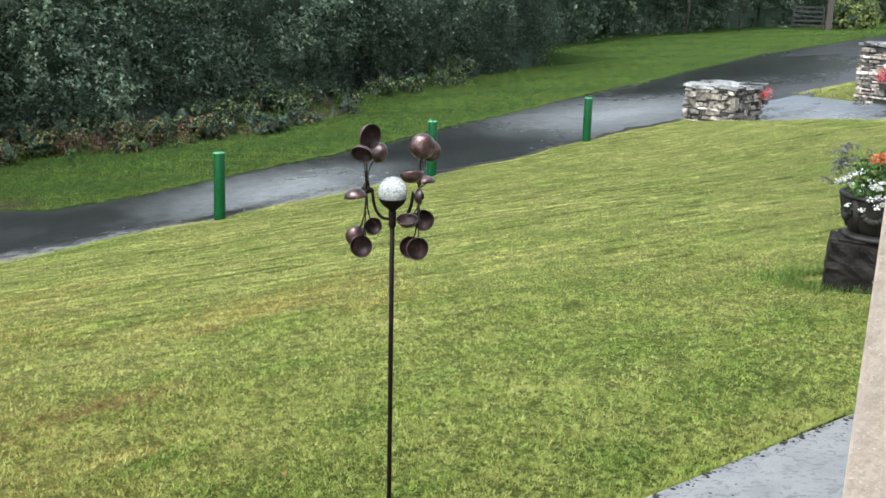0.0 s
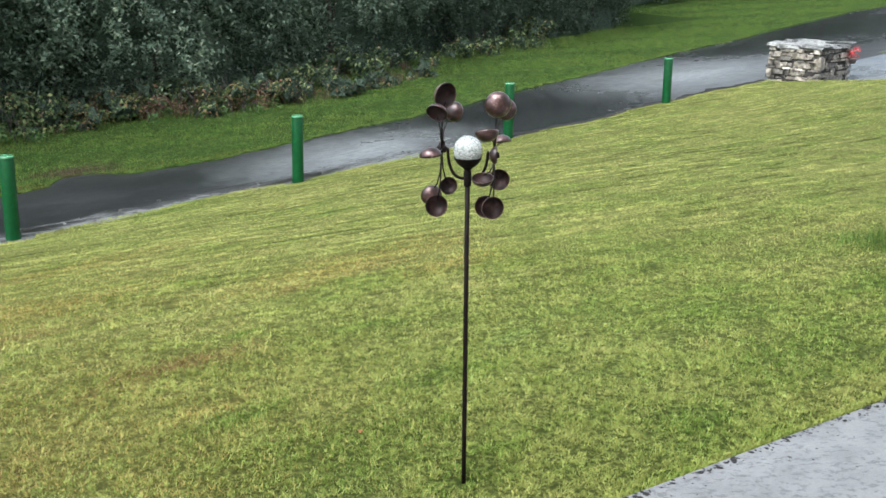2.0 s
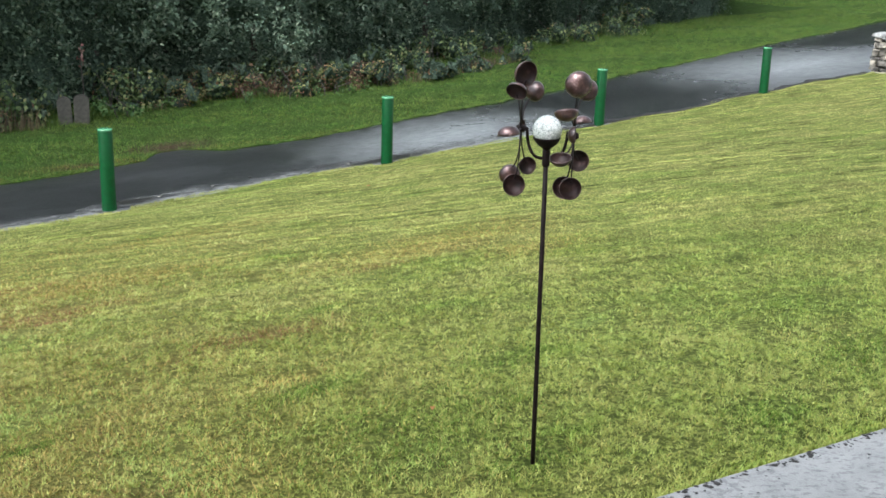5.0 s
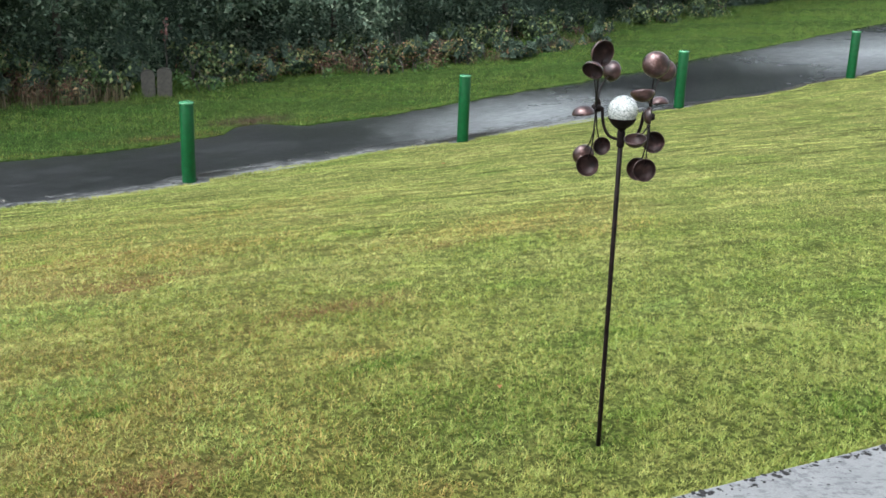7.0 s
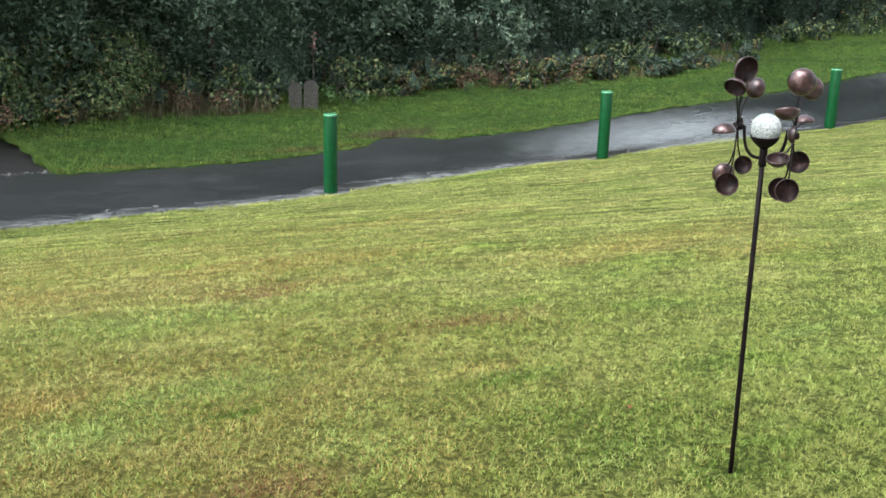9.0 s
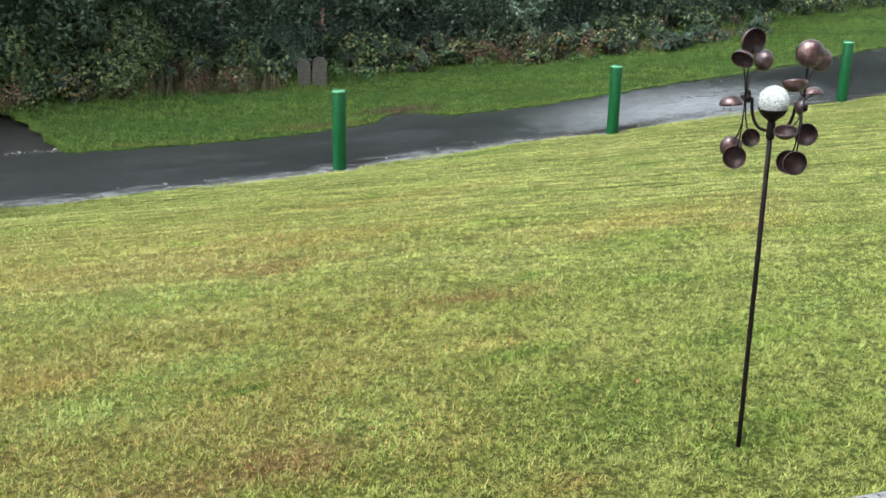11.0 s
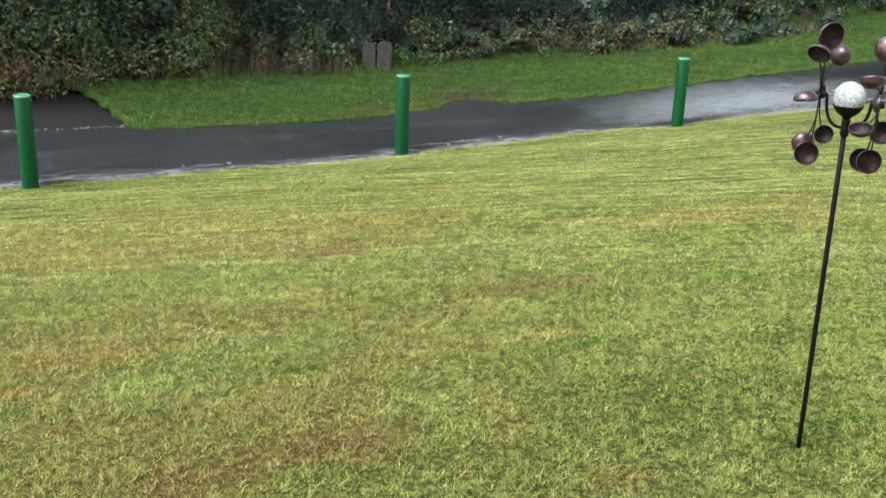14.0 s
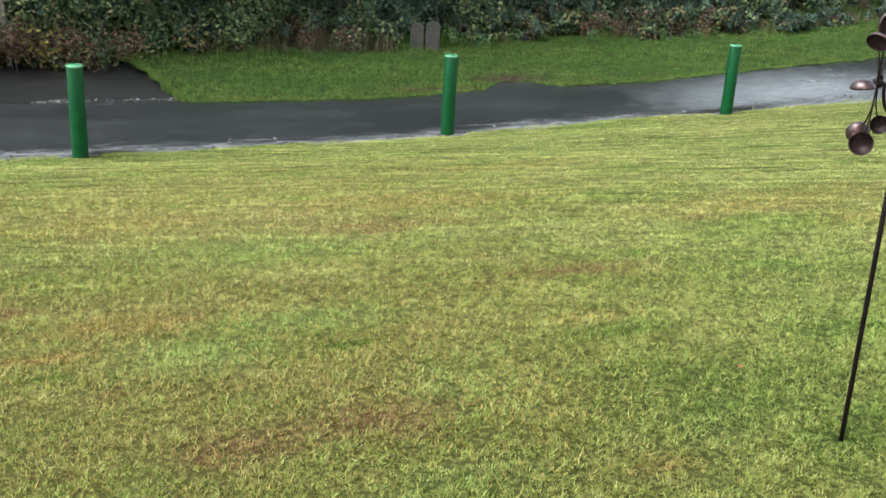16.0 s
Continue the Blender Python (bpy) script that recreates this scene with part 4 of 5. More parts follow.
def stone_pier(n0, n1, s0, s1, z0, height, label, seed):
    r = random.Random(seed)
    c = place((n0 + n1) / 2, (s0 + s1) / 2, z0)
    t = thing("stone_pier", Matrix.Translation(c) @ LANE_ROT, label, "stone pier", "stone piers of the drive")
    lx, ly = s1 - s0, n1 - n0
    bm = bmesh.new()
    add_box(bm, (lx - 0.1, ly - 0.1, height), Matrix.Translation((0, 0, height / 2 - 0.06)))
    part("core", bm, MAT_MORTAR, t, "dark joints", soft=False)
    z = -0.06
    while z < height - 0.06:
        h = r.choice((0.055, 0.075, 0.095, 0.12)) * r.uniform(0.9, 1.1)
        h = min(h, height - 0.03 - z)
        if h < 0.04:
            break
        for axis, length, off in (("x", lx, -ly / 2), ("x", lx, ly / 2), ("y", ly, -lx / 2), ("y", ly, lx / 2)):
            a = -length / 2 + (0.0 if axis == "x" else 0.02)
            while a < length / 2 - 0.03:
                w = min(r.uniform(0.12, 0.4), length / 2 - a)
                if w < 0.05:
                    break
                inset = r.uniform(-0.07, 0.03)
                tall = 1.9 if r.random() < 0.16 and z + 2 * h < height - 0.1 else r.uniform(0.75, 1.12)
                d = 0.13
                o = math.copysign(abs(off) - d / 2 + inset, off)
                p = (a + w / 2, o, z + h / 2) if axis == "x" else (o, a + w / 2, z + h / 2)
                size = (w - 0.014, d, h * tall - 0.014) if axis == "x" else (d, w - 0.014, h * tall - 0.014)
                p = (p[0], p[1], z + h * tall / 2)
                ob = new("stone", r.choice(STONES))
                ob.parent = t
                ob.matrix_local = Matrix.Translation(p) @ Matrix.Rotation(radians(r.uniform(-5, 5)), 4, "Y" if axis == "y" else "X") @ Matrix.Diagonal((*size, 1))
                a += w
        z += h
    # broad uneven cap slabs
    a = -lx / 2 - 0.03
    while a < lx / 2:
        w = min(r.uniform(0.35, 0.6), lx / 2 + 0.02 - a)
        b = -ly / 2 - 0.03
        while b < ly / 2:
            d = min(r.uniform(0.3, 0.6), ly / 2 + 0.02 - b)
            if d > 0.06 and w > 0.06:
                ob = new("cap_slab", r.choice(CAPS))
                ob.parent = t
                ob.matrix_local = Matrix.Translation((a + w / 2, b + d / 2, height + r.uniform(-0.01, 0.02))) @ Matrix.Rotation(radians(r.uniform(-3, 3)), 4, "X") @ Matrix.Rotation(radians(r.uniform(-4, 4)), 4, "Y") @ Matrix.Diagonal((w + 0.02, d + 0.02, r.uniform(0.06, 0.11), 1))
            b += d
        a += w
    return t


stone_pier(10.5, 11.72, 21.9, 23.4, -3.0, 0.78, "low dry-stone pier with pale wet cap slabs by the drive", 11)
stone_pier(9.0, 10.25, 28.2, 29.6, -2.84, 1.47, "tall dry-stone pier with a flat cap across the drive", 12)


# ---- foliage ----
def leaf_arrays(points, normals, lengths, ratio, r, droop=0.3):
    n = len(points)
    nrm = normals / np.maximum(np.linalg.norm(normals, axis=1, keepdims=True), 1e-6)
    t = r.normal(size=(n, 3))
    t[:, 2] -= droop
    t -= nrm * (t * nrm).sum(1, keepdims=True)
    t /= np.maximum(np.linalg.norm(t, axis=1, keepdims=True), 1e-6)
    b = np.cross(nrm, t)
    L = lengths[:, None]
    fold = nrm * L * 0.12
    v = np.stack([points - t * L / 2, points + b * L * ratio / 2 + fold, points + t * L / 2 - fold * 0.6, points - b * L * ratio / 2 + fold], 1)
    f = np.arange(4 * n).reshape(n, 4)
    return v.reshape(-1, 3), f


def leaf_cloud(name, lobes, per_area, length, ratio, mat, parent, r, label="", up=0.35, shell=(0.78, 1.06)):
    """Leaves in the shells of lobes (centre, radii)."""
    ps, ns, ls = [], [], []
    for c, rad in lobes:
        rad = np.asarray(rad, float)
        k = max(6, int(per_area * 12.6 * (rad.prod()) ** (2 / 3)))
        d = r.normal(size=(k, 3))
        d /= np.linalg.norm(d, axis=1, keepdims=True)
        q = r.uniform(shell[0], shell[1], size=(k, 1))
        ps.append(np.asarray(c) + d * rad * q)
        nn = d / rad + r.normal(size=(k, 3)) * 0.55 / rad.mean()
        nn[:, 2] += up / rad.mean()
        ns.append(nn)
        ls.append(r.uniform(length[0], length[1], size=k))
    v, f = leaf_arrays(np.concatenate(ps), np.concatenate(ns), np.concatenate(ls), ratio, r)
    return put_mesh(name, v, f, mat, parent, label)


# added solid blobs that stop the view through the leaves
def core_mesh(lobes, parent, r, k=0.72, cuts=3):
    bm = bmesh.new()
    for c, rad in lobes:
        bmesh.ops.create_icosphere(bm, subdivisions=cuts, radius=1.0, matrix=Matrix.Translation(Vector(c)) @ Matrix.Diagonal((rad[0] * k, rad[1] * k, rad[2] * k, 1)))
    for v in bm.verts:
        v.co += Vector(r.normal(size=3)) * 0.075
    return part("filler_core", bm, MAT_CORE, parent, "added dark filler body inside, coloured like shaded depth", soft=False)


def limbs_mesh(height, lean, parent, r, thick=0.07, count=5):
    bm = bmesh.new()
    top = Vector((lean[0], lean[1], height))
    add_tube(bm, [(0, 0, -0.3), tuple(top * 0.35 + Vector((0.06, 0.03, 0))), tuple(top * 0.7), tuple(top)], [thick, thick * 0.8, thick * 0.5, thick * 0.15], 8)
    for _ in range(count):
        a = top * r.uniform(0.15, 0.8)
        d = Vector((r.normal() * 0.6, r.normal() * 0.6, r.uniform(0.4, 1.2)))
        add_tube(bm, [tuple(a), tuple(a + d * 0.5 + Vector((0, 0, 0.1))), tuple(a + d)], [thick * 0.45, thick * 0.3, thick * 0.08], 6)
    return part("trunk", bm, MAT_BARK, parent, "dark wet trunk and limbs")


def spray_cloud(name, centres, leaves, twig, leaf, ratio, mat, parent, r, label=""):
    """Leaves along short drooping twigs that start at the centres."""
    k = len(centres)
    way = r.normal(size=(k, 3)) * (1, 1, 0.55)
    way[:, 1] -= 0.55
    way /= np.linalg.norm(way, axis=1, keepdims=True)
    i = np.repeat(np.arange(k), leaves)
    u = r.uniform(0, 1, len(i))[:, None]
    L = (twig * r.uniform(0.6, 1.3, k))[i][:, None]
    p = centres[i] + way[i] * L * u + r.normal(size=(len(i), 3)) * L * 0.16
    p[:, 2] -= (u[:, 0] ** 2) * L[:, 0] * 0.35
    p[:, 2] = np.maximum(p[:, 2], 0.02)
    nn = r.normal(size=(len(i), 3)) * 0.6 + way[i] * 0.25
    nn[:, 2] += 0.75
    v, f = leaf_arrays(p, nn, r.uniform(leaf[0], leaf[1], len(i)), ratio, r, 0.5)
    return put_mesh(name, v, f, mat, parent, label)


def hedge_tree(n, s, width, height, seed, mat, leaf, sprays, label, z=None, leaves=26, twig=0.42):
    r = np.random.default_rng(seed)
    zb = float(road_z(s)) + 0.05 if z is None else z
    t = thing("hedge_tree", Matrix.Translation(place(n, s, zb)) @ LANE_ROT, label, "tree", "trees of the hedge")
    # an uneven body: leafy bulges at many heights
    bulges = [(r.uniform(-0.5, 0.5) * width, r.uniform(0.1, 1.0) * height, r.uniform(0.1, 0.75)) for _ in range(16)]
    x = r.uniform(-0.62, 0.62, sprays) * width
    h = r.uniform(0.03, 1.0, sprays) ** 1.1 * height
    front = 0.62 + 0.35 * np.sin(np.clip(h / height, 0, 1) * math.pi)
    for bx, bh, amount in bulges:
        front = front + amount * np.exp(-((x - bx) / 0.55) ** 2 - ((h - bh) / 0.5) ** 2) - 0.04
    front = front * np.sqrt(np.clip(1 - (x / (0.75 * width)) ** 2, 0.1, 1))
    # the crown hangs over a hollow, shaded foot
    front = front * (0.5 + 0.5 * smooth(0.7, 2.1, h))
    y = -front * width * 0.42 + np.abs(r.normal(0, 0.22, sprays))
    y[r.uniform(size=sprays) < 0.12] += width * 0.5
    spray_cloud("crown", np.stack([x, y, h], 1), leaves, twig, leaf, 0.5, mat, t, r)
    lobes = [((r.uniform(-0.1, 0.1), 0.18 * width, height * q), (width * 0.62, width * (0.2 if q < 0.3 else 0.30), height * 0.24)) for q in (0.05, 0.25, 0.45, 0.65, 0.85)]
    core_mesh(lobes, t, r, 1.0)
    limbs_mesh(height, (r.normal() * 0.3, r.normal() * 0.2), t, r)
    return t


def low_bush(name, n, s, size, seed, mat, leaf, dense, label, category, z=None, ratio=0.6, core=True):
    r = np.random.default_rng(seed)
    zb = float(road_z(s)) + 0.06 if z is None else z
    t = thing(name, Matrix.Translation(place(n, s, zb)) @ LANE_ROT, label, category)
    lobes = []
    for _ in range(max(4, int(6 * size[0] * size[1] + 3))):
        h = r.uniform(0.0, 0.75) * size[2]
        k = 0.36 * size[2] * (1 - 0.35 * h / size[2])
        lobes.append(((r.uniform(-0.5, 0.5) * size[0], r.uniform(-0.5, 0.5) * size[1], h), (k * r.uniform(0.9, 1.5), k * r.uniform(0.9, 1.3), k * r.uniform(0.8, 1.2))))
    leaf_cloud("leaves", lobes, dense, leaf, ratio, mat, t, r, shell=(0.6, 1.15))
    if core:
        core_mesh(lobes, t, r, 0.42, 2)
    for _ in range(4):
        bm = bmesh.new()
        x, y = r.uniform(-0.4, 0.4) * size[0], r.uniform(-0.4, 0.4) * size[1]
        add_tube(bm, [(x, y, -0.1), (x + r.normal() * 0.05, y + r.normal() * 0.05, size[2] * 0.5), (x + r.normal() * 0.15, y + r.normal() * 0.15, size[2] * 0.9)], [0.012, 0.009, 0.004], 5)
        part("stem", bm, MAT_BARK, t)
    return t


DARK_TREE = "dense dark-green rain-wet hedge tree behind the verge"
PALE_TREE = "grey-green rain-wet hedge tree with leaves coloured lighter"
s = -4.2
k = 0
while s < 30:
    # leaf copy picked by stretch, to paint in how light or dark it looks
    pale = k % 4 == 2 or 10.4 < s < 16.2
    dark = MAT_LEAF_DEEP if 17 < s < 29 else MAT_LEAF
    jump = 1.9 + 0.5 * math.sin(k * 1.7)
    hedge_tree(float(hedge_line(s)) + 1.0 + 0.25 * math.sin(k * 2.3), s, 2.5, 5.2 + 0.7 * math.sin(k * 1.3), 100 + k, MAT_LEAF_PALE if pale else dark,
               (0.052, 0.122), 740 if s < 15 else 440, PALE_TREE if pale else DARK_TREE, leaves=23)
    s += jump
    k += 1
# the second row closes the gaps
s = -6.0
while s < 34:
    hedge_tree(float(hedge_line(s)) + 3.4, s, 3.4, 6.4 + 0.5 * math.sin(k), 100 + k, MAT_LEAF, (0.12, 0.24), 160, "tall dark tree at the back of the hedge")
    s += 2.9
    k += 1
while s < 84:
    hedge_tree(float(hedge_line(s)) + 2.2 + 0.6 * math.sin(k * 1.9), s, 4.2, 8.0 + math.sin(k), 100 + k, MAT_LEAF, (0.14, 0.30), 210, "tall dark tree far along the lane", twig=0.8)
    s += 3.0
    k += 1
# trees closing the end of the lane
for j in range(9):
    hedge_tree(19.5 - 3.4 * j, 78 + 2 * math.sin(j), 4.5, 8.5, 400 + j, MAT_LEAF, (0.2, 0.4), 150, "tall dark tree at the lane's end", twig=0.9)

# thin grey stems that stand clear of the far hedge
for j, (n, s, h) in enumerate([(23.4, 44.5, 5.0), (22.9, 48.8, 5.2)]):
    r = np.random.default_rng(500 + j)
    t = thing("young_tree", Matrix.Translation(place(n + 0.55, s, float(road_z(s)) + 0.03)) @ LANE_ROT, "slender grey-stemmed young tree before the far hedge", "tree", "young trees by the lane")
    limbs_mesh(h, (r.normal() * 0.25, r.normal() * 0.2), t, r, 0.06, 4)
    leaf_cloud("crown", [((r.normal() * 0.3, r.normal() * 0.3, h - 0.6 + 0.4 * q), (0.8, 0.8, 0.6)) for q in range(3)], 14, (0.14, 0.26), 0.5, MAT_LEAF_PALE, t, r)

# brambles, bracken and yellowing growth at the hedge's foot
BUSH = "bramble thicket with green and reddish-brown leaves"
for j, (ds, dn, w, d, h) in enumerate([(-3.6, 0.5, 2.2, 1.1, 1.5), (-1.8, 0.5, 2.0, 1.1, 1.3), (-0.2, 0.55, 1.8, 1.0, 1.2), (1.4, 0.7, 1.6, 1.0, 1.25), (2.9, 0.5, 1.8, 1.0, 1.45), (4.1, 0.4, 1.4, 0.9, 1.2), (5.2, 0.45, 1.2, 0.8, 0.8)]):
    low_bush("bramble_bush", float(hedge_line(ds)) + dn, ds, (w, d, h), 30 + j, MAT_BRAMBLE, (0.045, 0.1), 330, BUSH, "bush", ratio=0.48)
for j, (ds, w, h) in enumerate([(2.4, 1.0, 0.55), (3.4, 1.2, 0.6), (4.4, 1.1, 0.5)]):
    low_bush("bramble_bush", float(hedge_line(ds)) - 0.05, ds, (w, 0.5, h), 130 + j, MAT_BRAMBLE_BROWN, (0.037, 0.075), 360, "low brambles with brown and reddish leaves", "bush")
for j, ds in enumerate([5.9, 7.9, 9.0, 10.2, 11.4, 12.6, 13.9, 15.4, 17.2, 19.4, 22.0]):
    low_bush("bramble_bush", float(hedge_line(ds)) + 0.05, ds, (1.5, 0.8, 0.62 + 0.15 * math.sin(j * 2.1)), 50 + j, MAT_BRAMBLE, (0.05, 0.105), 190, "low green brambles at the hedge's foot", "bush")
for j, (ds, w, h) in enumerate([(8.5, 1.1, 0.5), (9.9, 1.3, 0.6), (11.2, 1.2, 0.62), (12.5, 1.2, 0.5), (13.7, 1.3, 0.36), (14.9, 1.4, 0.34), (16.2, 1.4, 0.34)]):
    low_bush("bramble_bush", float(hedge_line(ds)) - (0.4 if ds < 13 else 0.85), ds, (w, 0.5, h), 150 + j, MAT_BRAMBLE_BROWN, (0.038, 0.08), 320, "low yellowing brambles mixed with brown leaves", "bush")
for j, (ds, dn, w, h) in enumerate([(-1.6, -0.1, 1.4, 0.75), (-0.2, -0.1, 1.4, 0.75), (1.1, -0.15, 1.5, 0.72), (4.9, -0.1, 1.1, 0.55), (9.4, -0.3, 1.2, 0.45), (10.6, -0.3, 1.4, 0.5), (11.9, -0.2, 1.4, 0.5), (13.3, -0.2, 1.0, 0.42), (16.2, -0.1, 1.3, 0.4)]):
    low_bush("dead_bracken", float(hedge_line(ds)) + dn, ds, (w, 0.6, h), 70 + j, MAT_BRACKEN, (0.035, 0.08), 300, "reddish-brown dying bracken in front of the hedge", "bush", ratio=0.4, core=False)
low_bush("yellow_plant", float(hedge_line(0.6)) - 0.15, 0.75, (0.35, 0.25, 0.55), 90, MAT_YELLOW, (0.06, 0.12), 60, "small yellow-leaved plant among bracken", "plant", core=False)
low_bush("yellow_plant", float(hedge_line(12.9)) - 0.4, 12.7, (0.3, 0.25, 0.45), 91, MAT_YELLOW, (0.06, 0.12), 60, "small yellow-leaved plant among bracken", "plant", core=False)


low_bush("pale_shrub", 20.9, 56.5, (2.6, 1.2, 1.7), 95, MAT_YELLOW_GREEN, (0.12, 0.24), 26, "pale yellow-green shrub beside the field gate", "shrub")
low_bush("green_herbs", float(hedge_line(5.6)) - 0.15, 5.55, (1.0, 0.5, 0.5), 96, MAT_HERB, (0.05, 0.1), 150, "soft pale-green weeds at the hedge's foot", "plant", core=False)
low_bush("green_herbs", float(hedge_line(7.2)) - 0.2, 7.3, (1.1, 0.5, 0.4), 97, MAT_HERB, (0.05, 0.1), 150, "soft pale-green weeds beside the old posts", "plant", core=False)
low_bush("green_herbs", float(hedge_line(9.6)) - 0.5, 9.4, (1.2, 0.5, 0.3), 98, MAT_HERB, (0.05, 0.1), 130, "soft pale-green weeds before the bracken", "plant", core=False)

r = np.random.default_rng(99)
t = thing("sapling", Matrix.Translation(place(17.0, 6.97, float(verge_z(17.0, 6.97)))) @ LANE_ROT, "slender sapling with pinkish dead leaves behind the old posts", "plant")
bm = bmesh.new()
add_tube(bm, [(0, 0, -0.1), (0.03, 0.0, 0.5), (0.0, -0.02, 0.9), (0.04, -0.02, 1.15)], [0.012, 0.01, 0.008, 0.004], 6)
part("stem", bm, MAT_BARK, t)
leaf_cloud("leaves", [((0.0, -0.02, 0.92), (0.07, 0.07, 0.13)), ((0.04, -0.02, 1.1), (0.05, 0.05, 0.08))], 130, (0.05, 0.1), 0.6, MAT_RUSSET, t, r, shell=(0.3, 1.0))


for j, (ds, dn) in enumerate([(8.3, -0.5), (10.4, -0.75), (11.6, -0.7), (13.0, -0.6), (14.9, -0.5), (17.0, -0.4)]):
    low_bush("green_herbs", float(hedge_line(ds)) + dn, ds, (1.3, 0.4, 0.28), 190 + j, MAT_HERB, (0.035, 0.075), 260, "soft pale-green weeds between brambles and grass", "plant", core=False)


def old_fence():
    s0, s1, n = 0.25, -2.2, float(hedge_line(0.3)) + 0.12
    t = thing("old_fence", Matrix.Translation(place(n, s0, float(road_z(s0)) + 0.02)) @ LANE_ROT, "old pale timber fence sunk in brambles by the pull-in", "fence")
    for x in (0.0, s1 - s0):
        bm = bmesh.new()
        add_box(bm, (0.075, 0.075, 1.15), Matrix.Translation((x, 0, 0.42)) @ Matrix.Rotation(radians(-3), 4, "Y"), 0.008)
        part("post", bm, MAT_PALE_WOOD, t, soft=False)
    for z in (0.55, 0.88):
        bm = bmesh.new()
        add_box(bm, (abs(s1 - s0) + 0.2, 0.03, 0.09), Matrix.Translation(((s1 - s0) / 2, 0.055, z)), 0.006)
        part("rail", bm, MAT_PALE_WOOD, t, soft=False)


old_fence()


# ---- pair of old posts in front of the hedge ----
def old_post(m, w, h, label):
    t = thing("old_post", m, label, "post", "pair of old posts")
    bm = bmesh.new()
    n = 10
    outline = [(-w / 2, -0.3), (w / 2, -0.3)] + [(w / 2 * math.cos(a), h - w * 0.32 + w * 0.32 * math.sin(a)) for a in (k * math.pi / n for k in range(n + 1))]
    front = [bm.verts.new((x, -0.07, z)) for x, z in outline]
    back = [bm.verts.new((x * 0.97, 0.07, z)) for x, z in outline]
    bm.faces.new(front)
    bm.faces.new(back[::-1])
    for i in range(len(outline)):
        j = (i + 1) % len(outline)
        bm.faces.new((front[j], front[i], back[i], back[j]))
    bmesh.ops.recalc_face_normals(bm, faces=bm.faces)
    bmesh.ops.bevel(bm, geom=[e for e in bm.edges if abs(e.verts[0].co.y - e.verts[1].co.y) < 0.01], offset=0.012, segments=2, affect="EDGES")
    part("slab", bm, MAT_WOOD, t, soft=False)


for dx, w, h, lean, word in ((0.0, 0.215, 0.50, -1.5, "shorter"), (0.0, 0.235, 0.53, 1.0, "taller")):
    p = Vector((-11.37, 13.80, -3.49)) if word == "shorter" else Vector((-11.19, 13.96, -3.49))
    old_post(Matrix.Translation(p) @ Matrix.Rotation(radians(40), 4, "Z") @ Matrix.Rotation(radians(lean), 4, "Y"), w, h, f"{word} weathered grey post with a rounded top")


# ---- field gate far along the lane ----
def field_gate():
    m = Matrix.Translation(place(22.0, 53.2, float(road_z(53.2)) + 0.08)) @ Matrix.Rotation(radians(8), 4, "Z")
    t = thing("field_gate", m, "dark weathered timber field gate beside the far hedge", "gate")
    for z in (0.2, 0.42, 0.64, 0.86, 1.08):
        bm = bmesh.new()
        add_box(bm, (1.5, 0.05, 0.08), Matrix.Translation((0, 0, z)), 0.008)
        part("bar", bm, MAT_DARK_WOOD, t, soft=False)
    for x in (-0.72, 0.72):
        bm = bmesh.new()
        add_box(bm, (0.08, 0.06, 1.05), Matrix.Translation((x, 0.02, 0.62)), 0.008)
        part("upright", bm, MAT_DARK_WOOD, t, soft=False)
    bm = bmesh.new()
    add_box(bm, (0.3, 0.22, 1.9), Matrix.Translation((1.0, 0, 0.75)), 0.02)
    part("gate_post", bm, MAT_BARK, t, soft=False)


field_gate()


# ---- planted urn on a rough stone ----
def lump(bm, size, m, r, cuts=3, rough=0.05, rounding=0.25):
    made = bmesh.ops.create_cube(bm, size=1.0)
    vs = made["verts"]
    es = list({e for v in vs for e in v.link_edges})
    bmesh.ops.subdivide_edges(bm, edges=es, cuts=cuts, use_grid_fill=True)
    for v in bm.verts:
        d = Vector((v.co.x, v.co.y, v.co.z * 0.9)).normalized() * 0.56
        c = v.co.lerp(d, rounding)
        v.co = Vector((c.x * size[0], c.y * size[1], c.z * size[2])) + Vector((r.uniform(-1, 1), r.uniform(-1, 1), r.uniform(-1, 1))) * rough
    bmesh.ops.transform(bm, matrix=m, verts=bm.verts)


URN = Vector((1.66, 8.95, 0.0))
URN.z = float(lawn_z(U.dot(URN), V.dot(URN))) - 0.02
r = random.Random(21)
t = thing("stone_plinth", Matrix.Translation(URN) @ Matrix.Rotation(radians(-8), 4, "Z"), "dark rough wet stone under the planted urn", "stone")
bm = bmesh.new()
lump(bm, (0.66, 0.5, 0.42), Matrix.Translation((0.02, -0.02, 0.19)) @ Matrix.Rotation(radians(2), 4, "Y"), r, 7, 0.013, 0.1)
part("rock", bm, MAT_PLINTH, t, soft=False)
bm = bmesh.new()
lump(bm, (0.58, 0.46, 0.08), Matrix.Translation((0.045, 0.0, 0.395)) @ Matrix.Rotation(radians(-2), 4, "Y"), r, 7, 0.009, 0.1)
part("top_slab", bm, MAT_PLINTH, t, soft=False)
URN_TOP = URN + Vector((0.04, 0, 0.425))
t = thing("urn", Matrix.Translation(URN_TOP), "dark weathered urn with moulded relief, full of flowers", "urn")
bm = bmesh.new()
add_turned(bm, [(0, 0), (0.25, 0), (0.262, 0.012), (0.262, 0.028), (0.24, 0.042), (0.215, 0.05), (0.0, 0.05)], 36)
part("foot", bm, MAT_URN, t)
bm = bmesh.new()
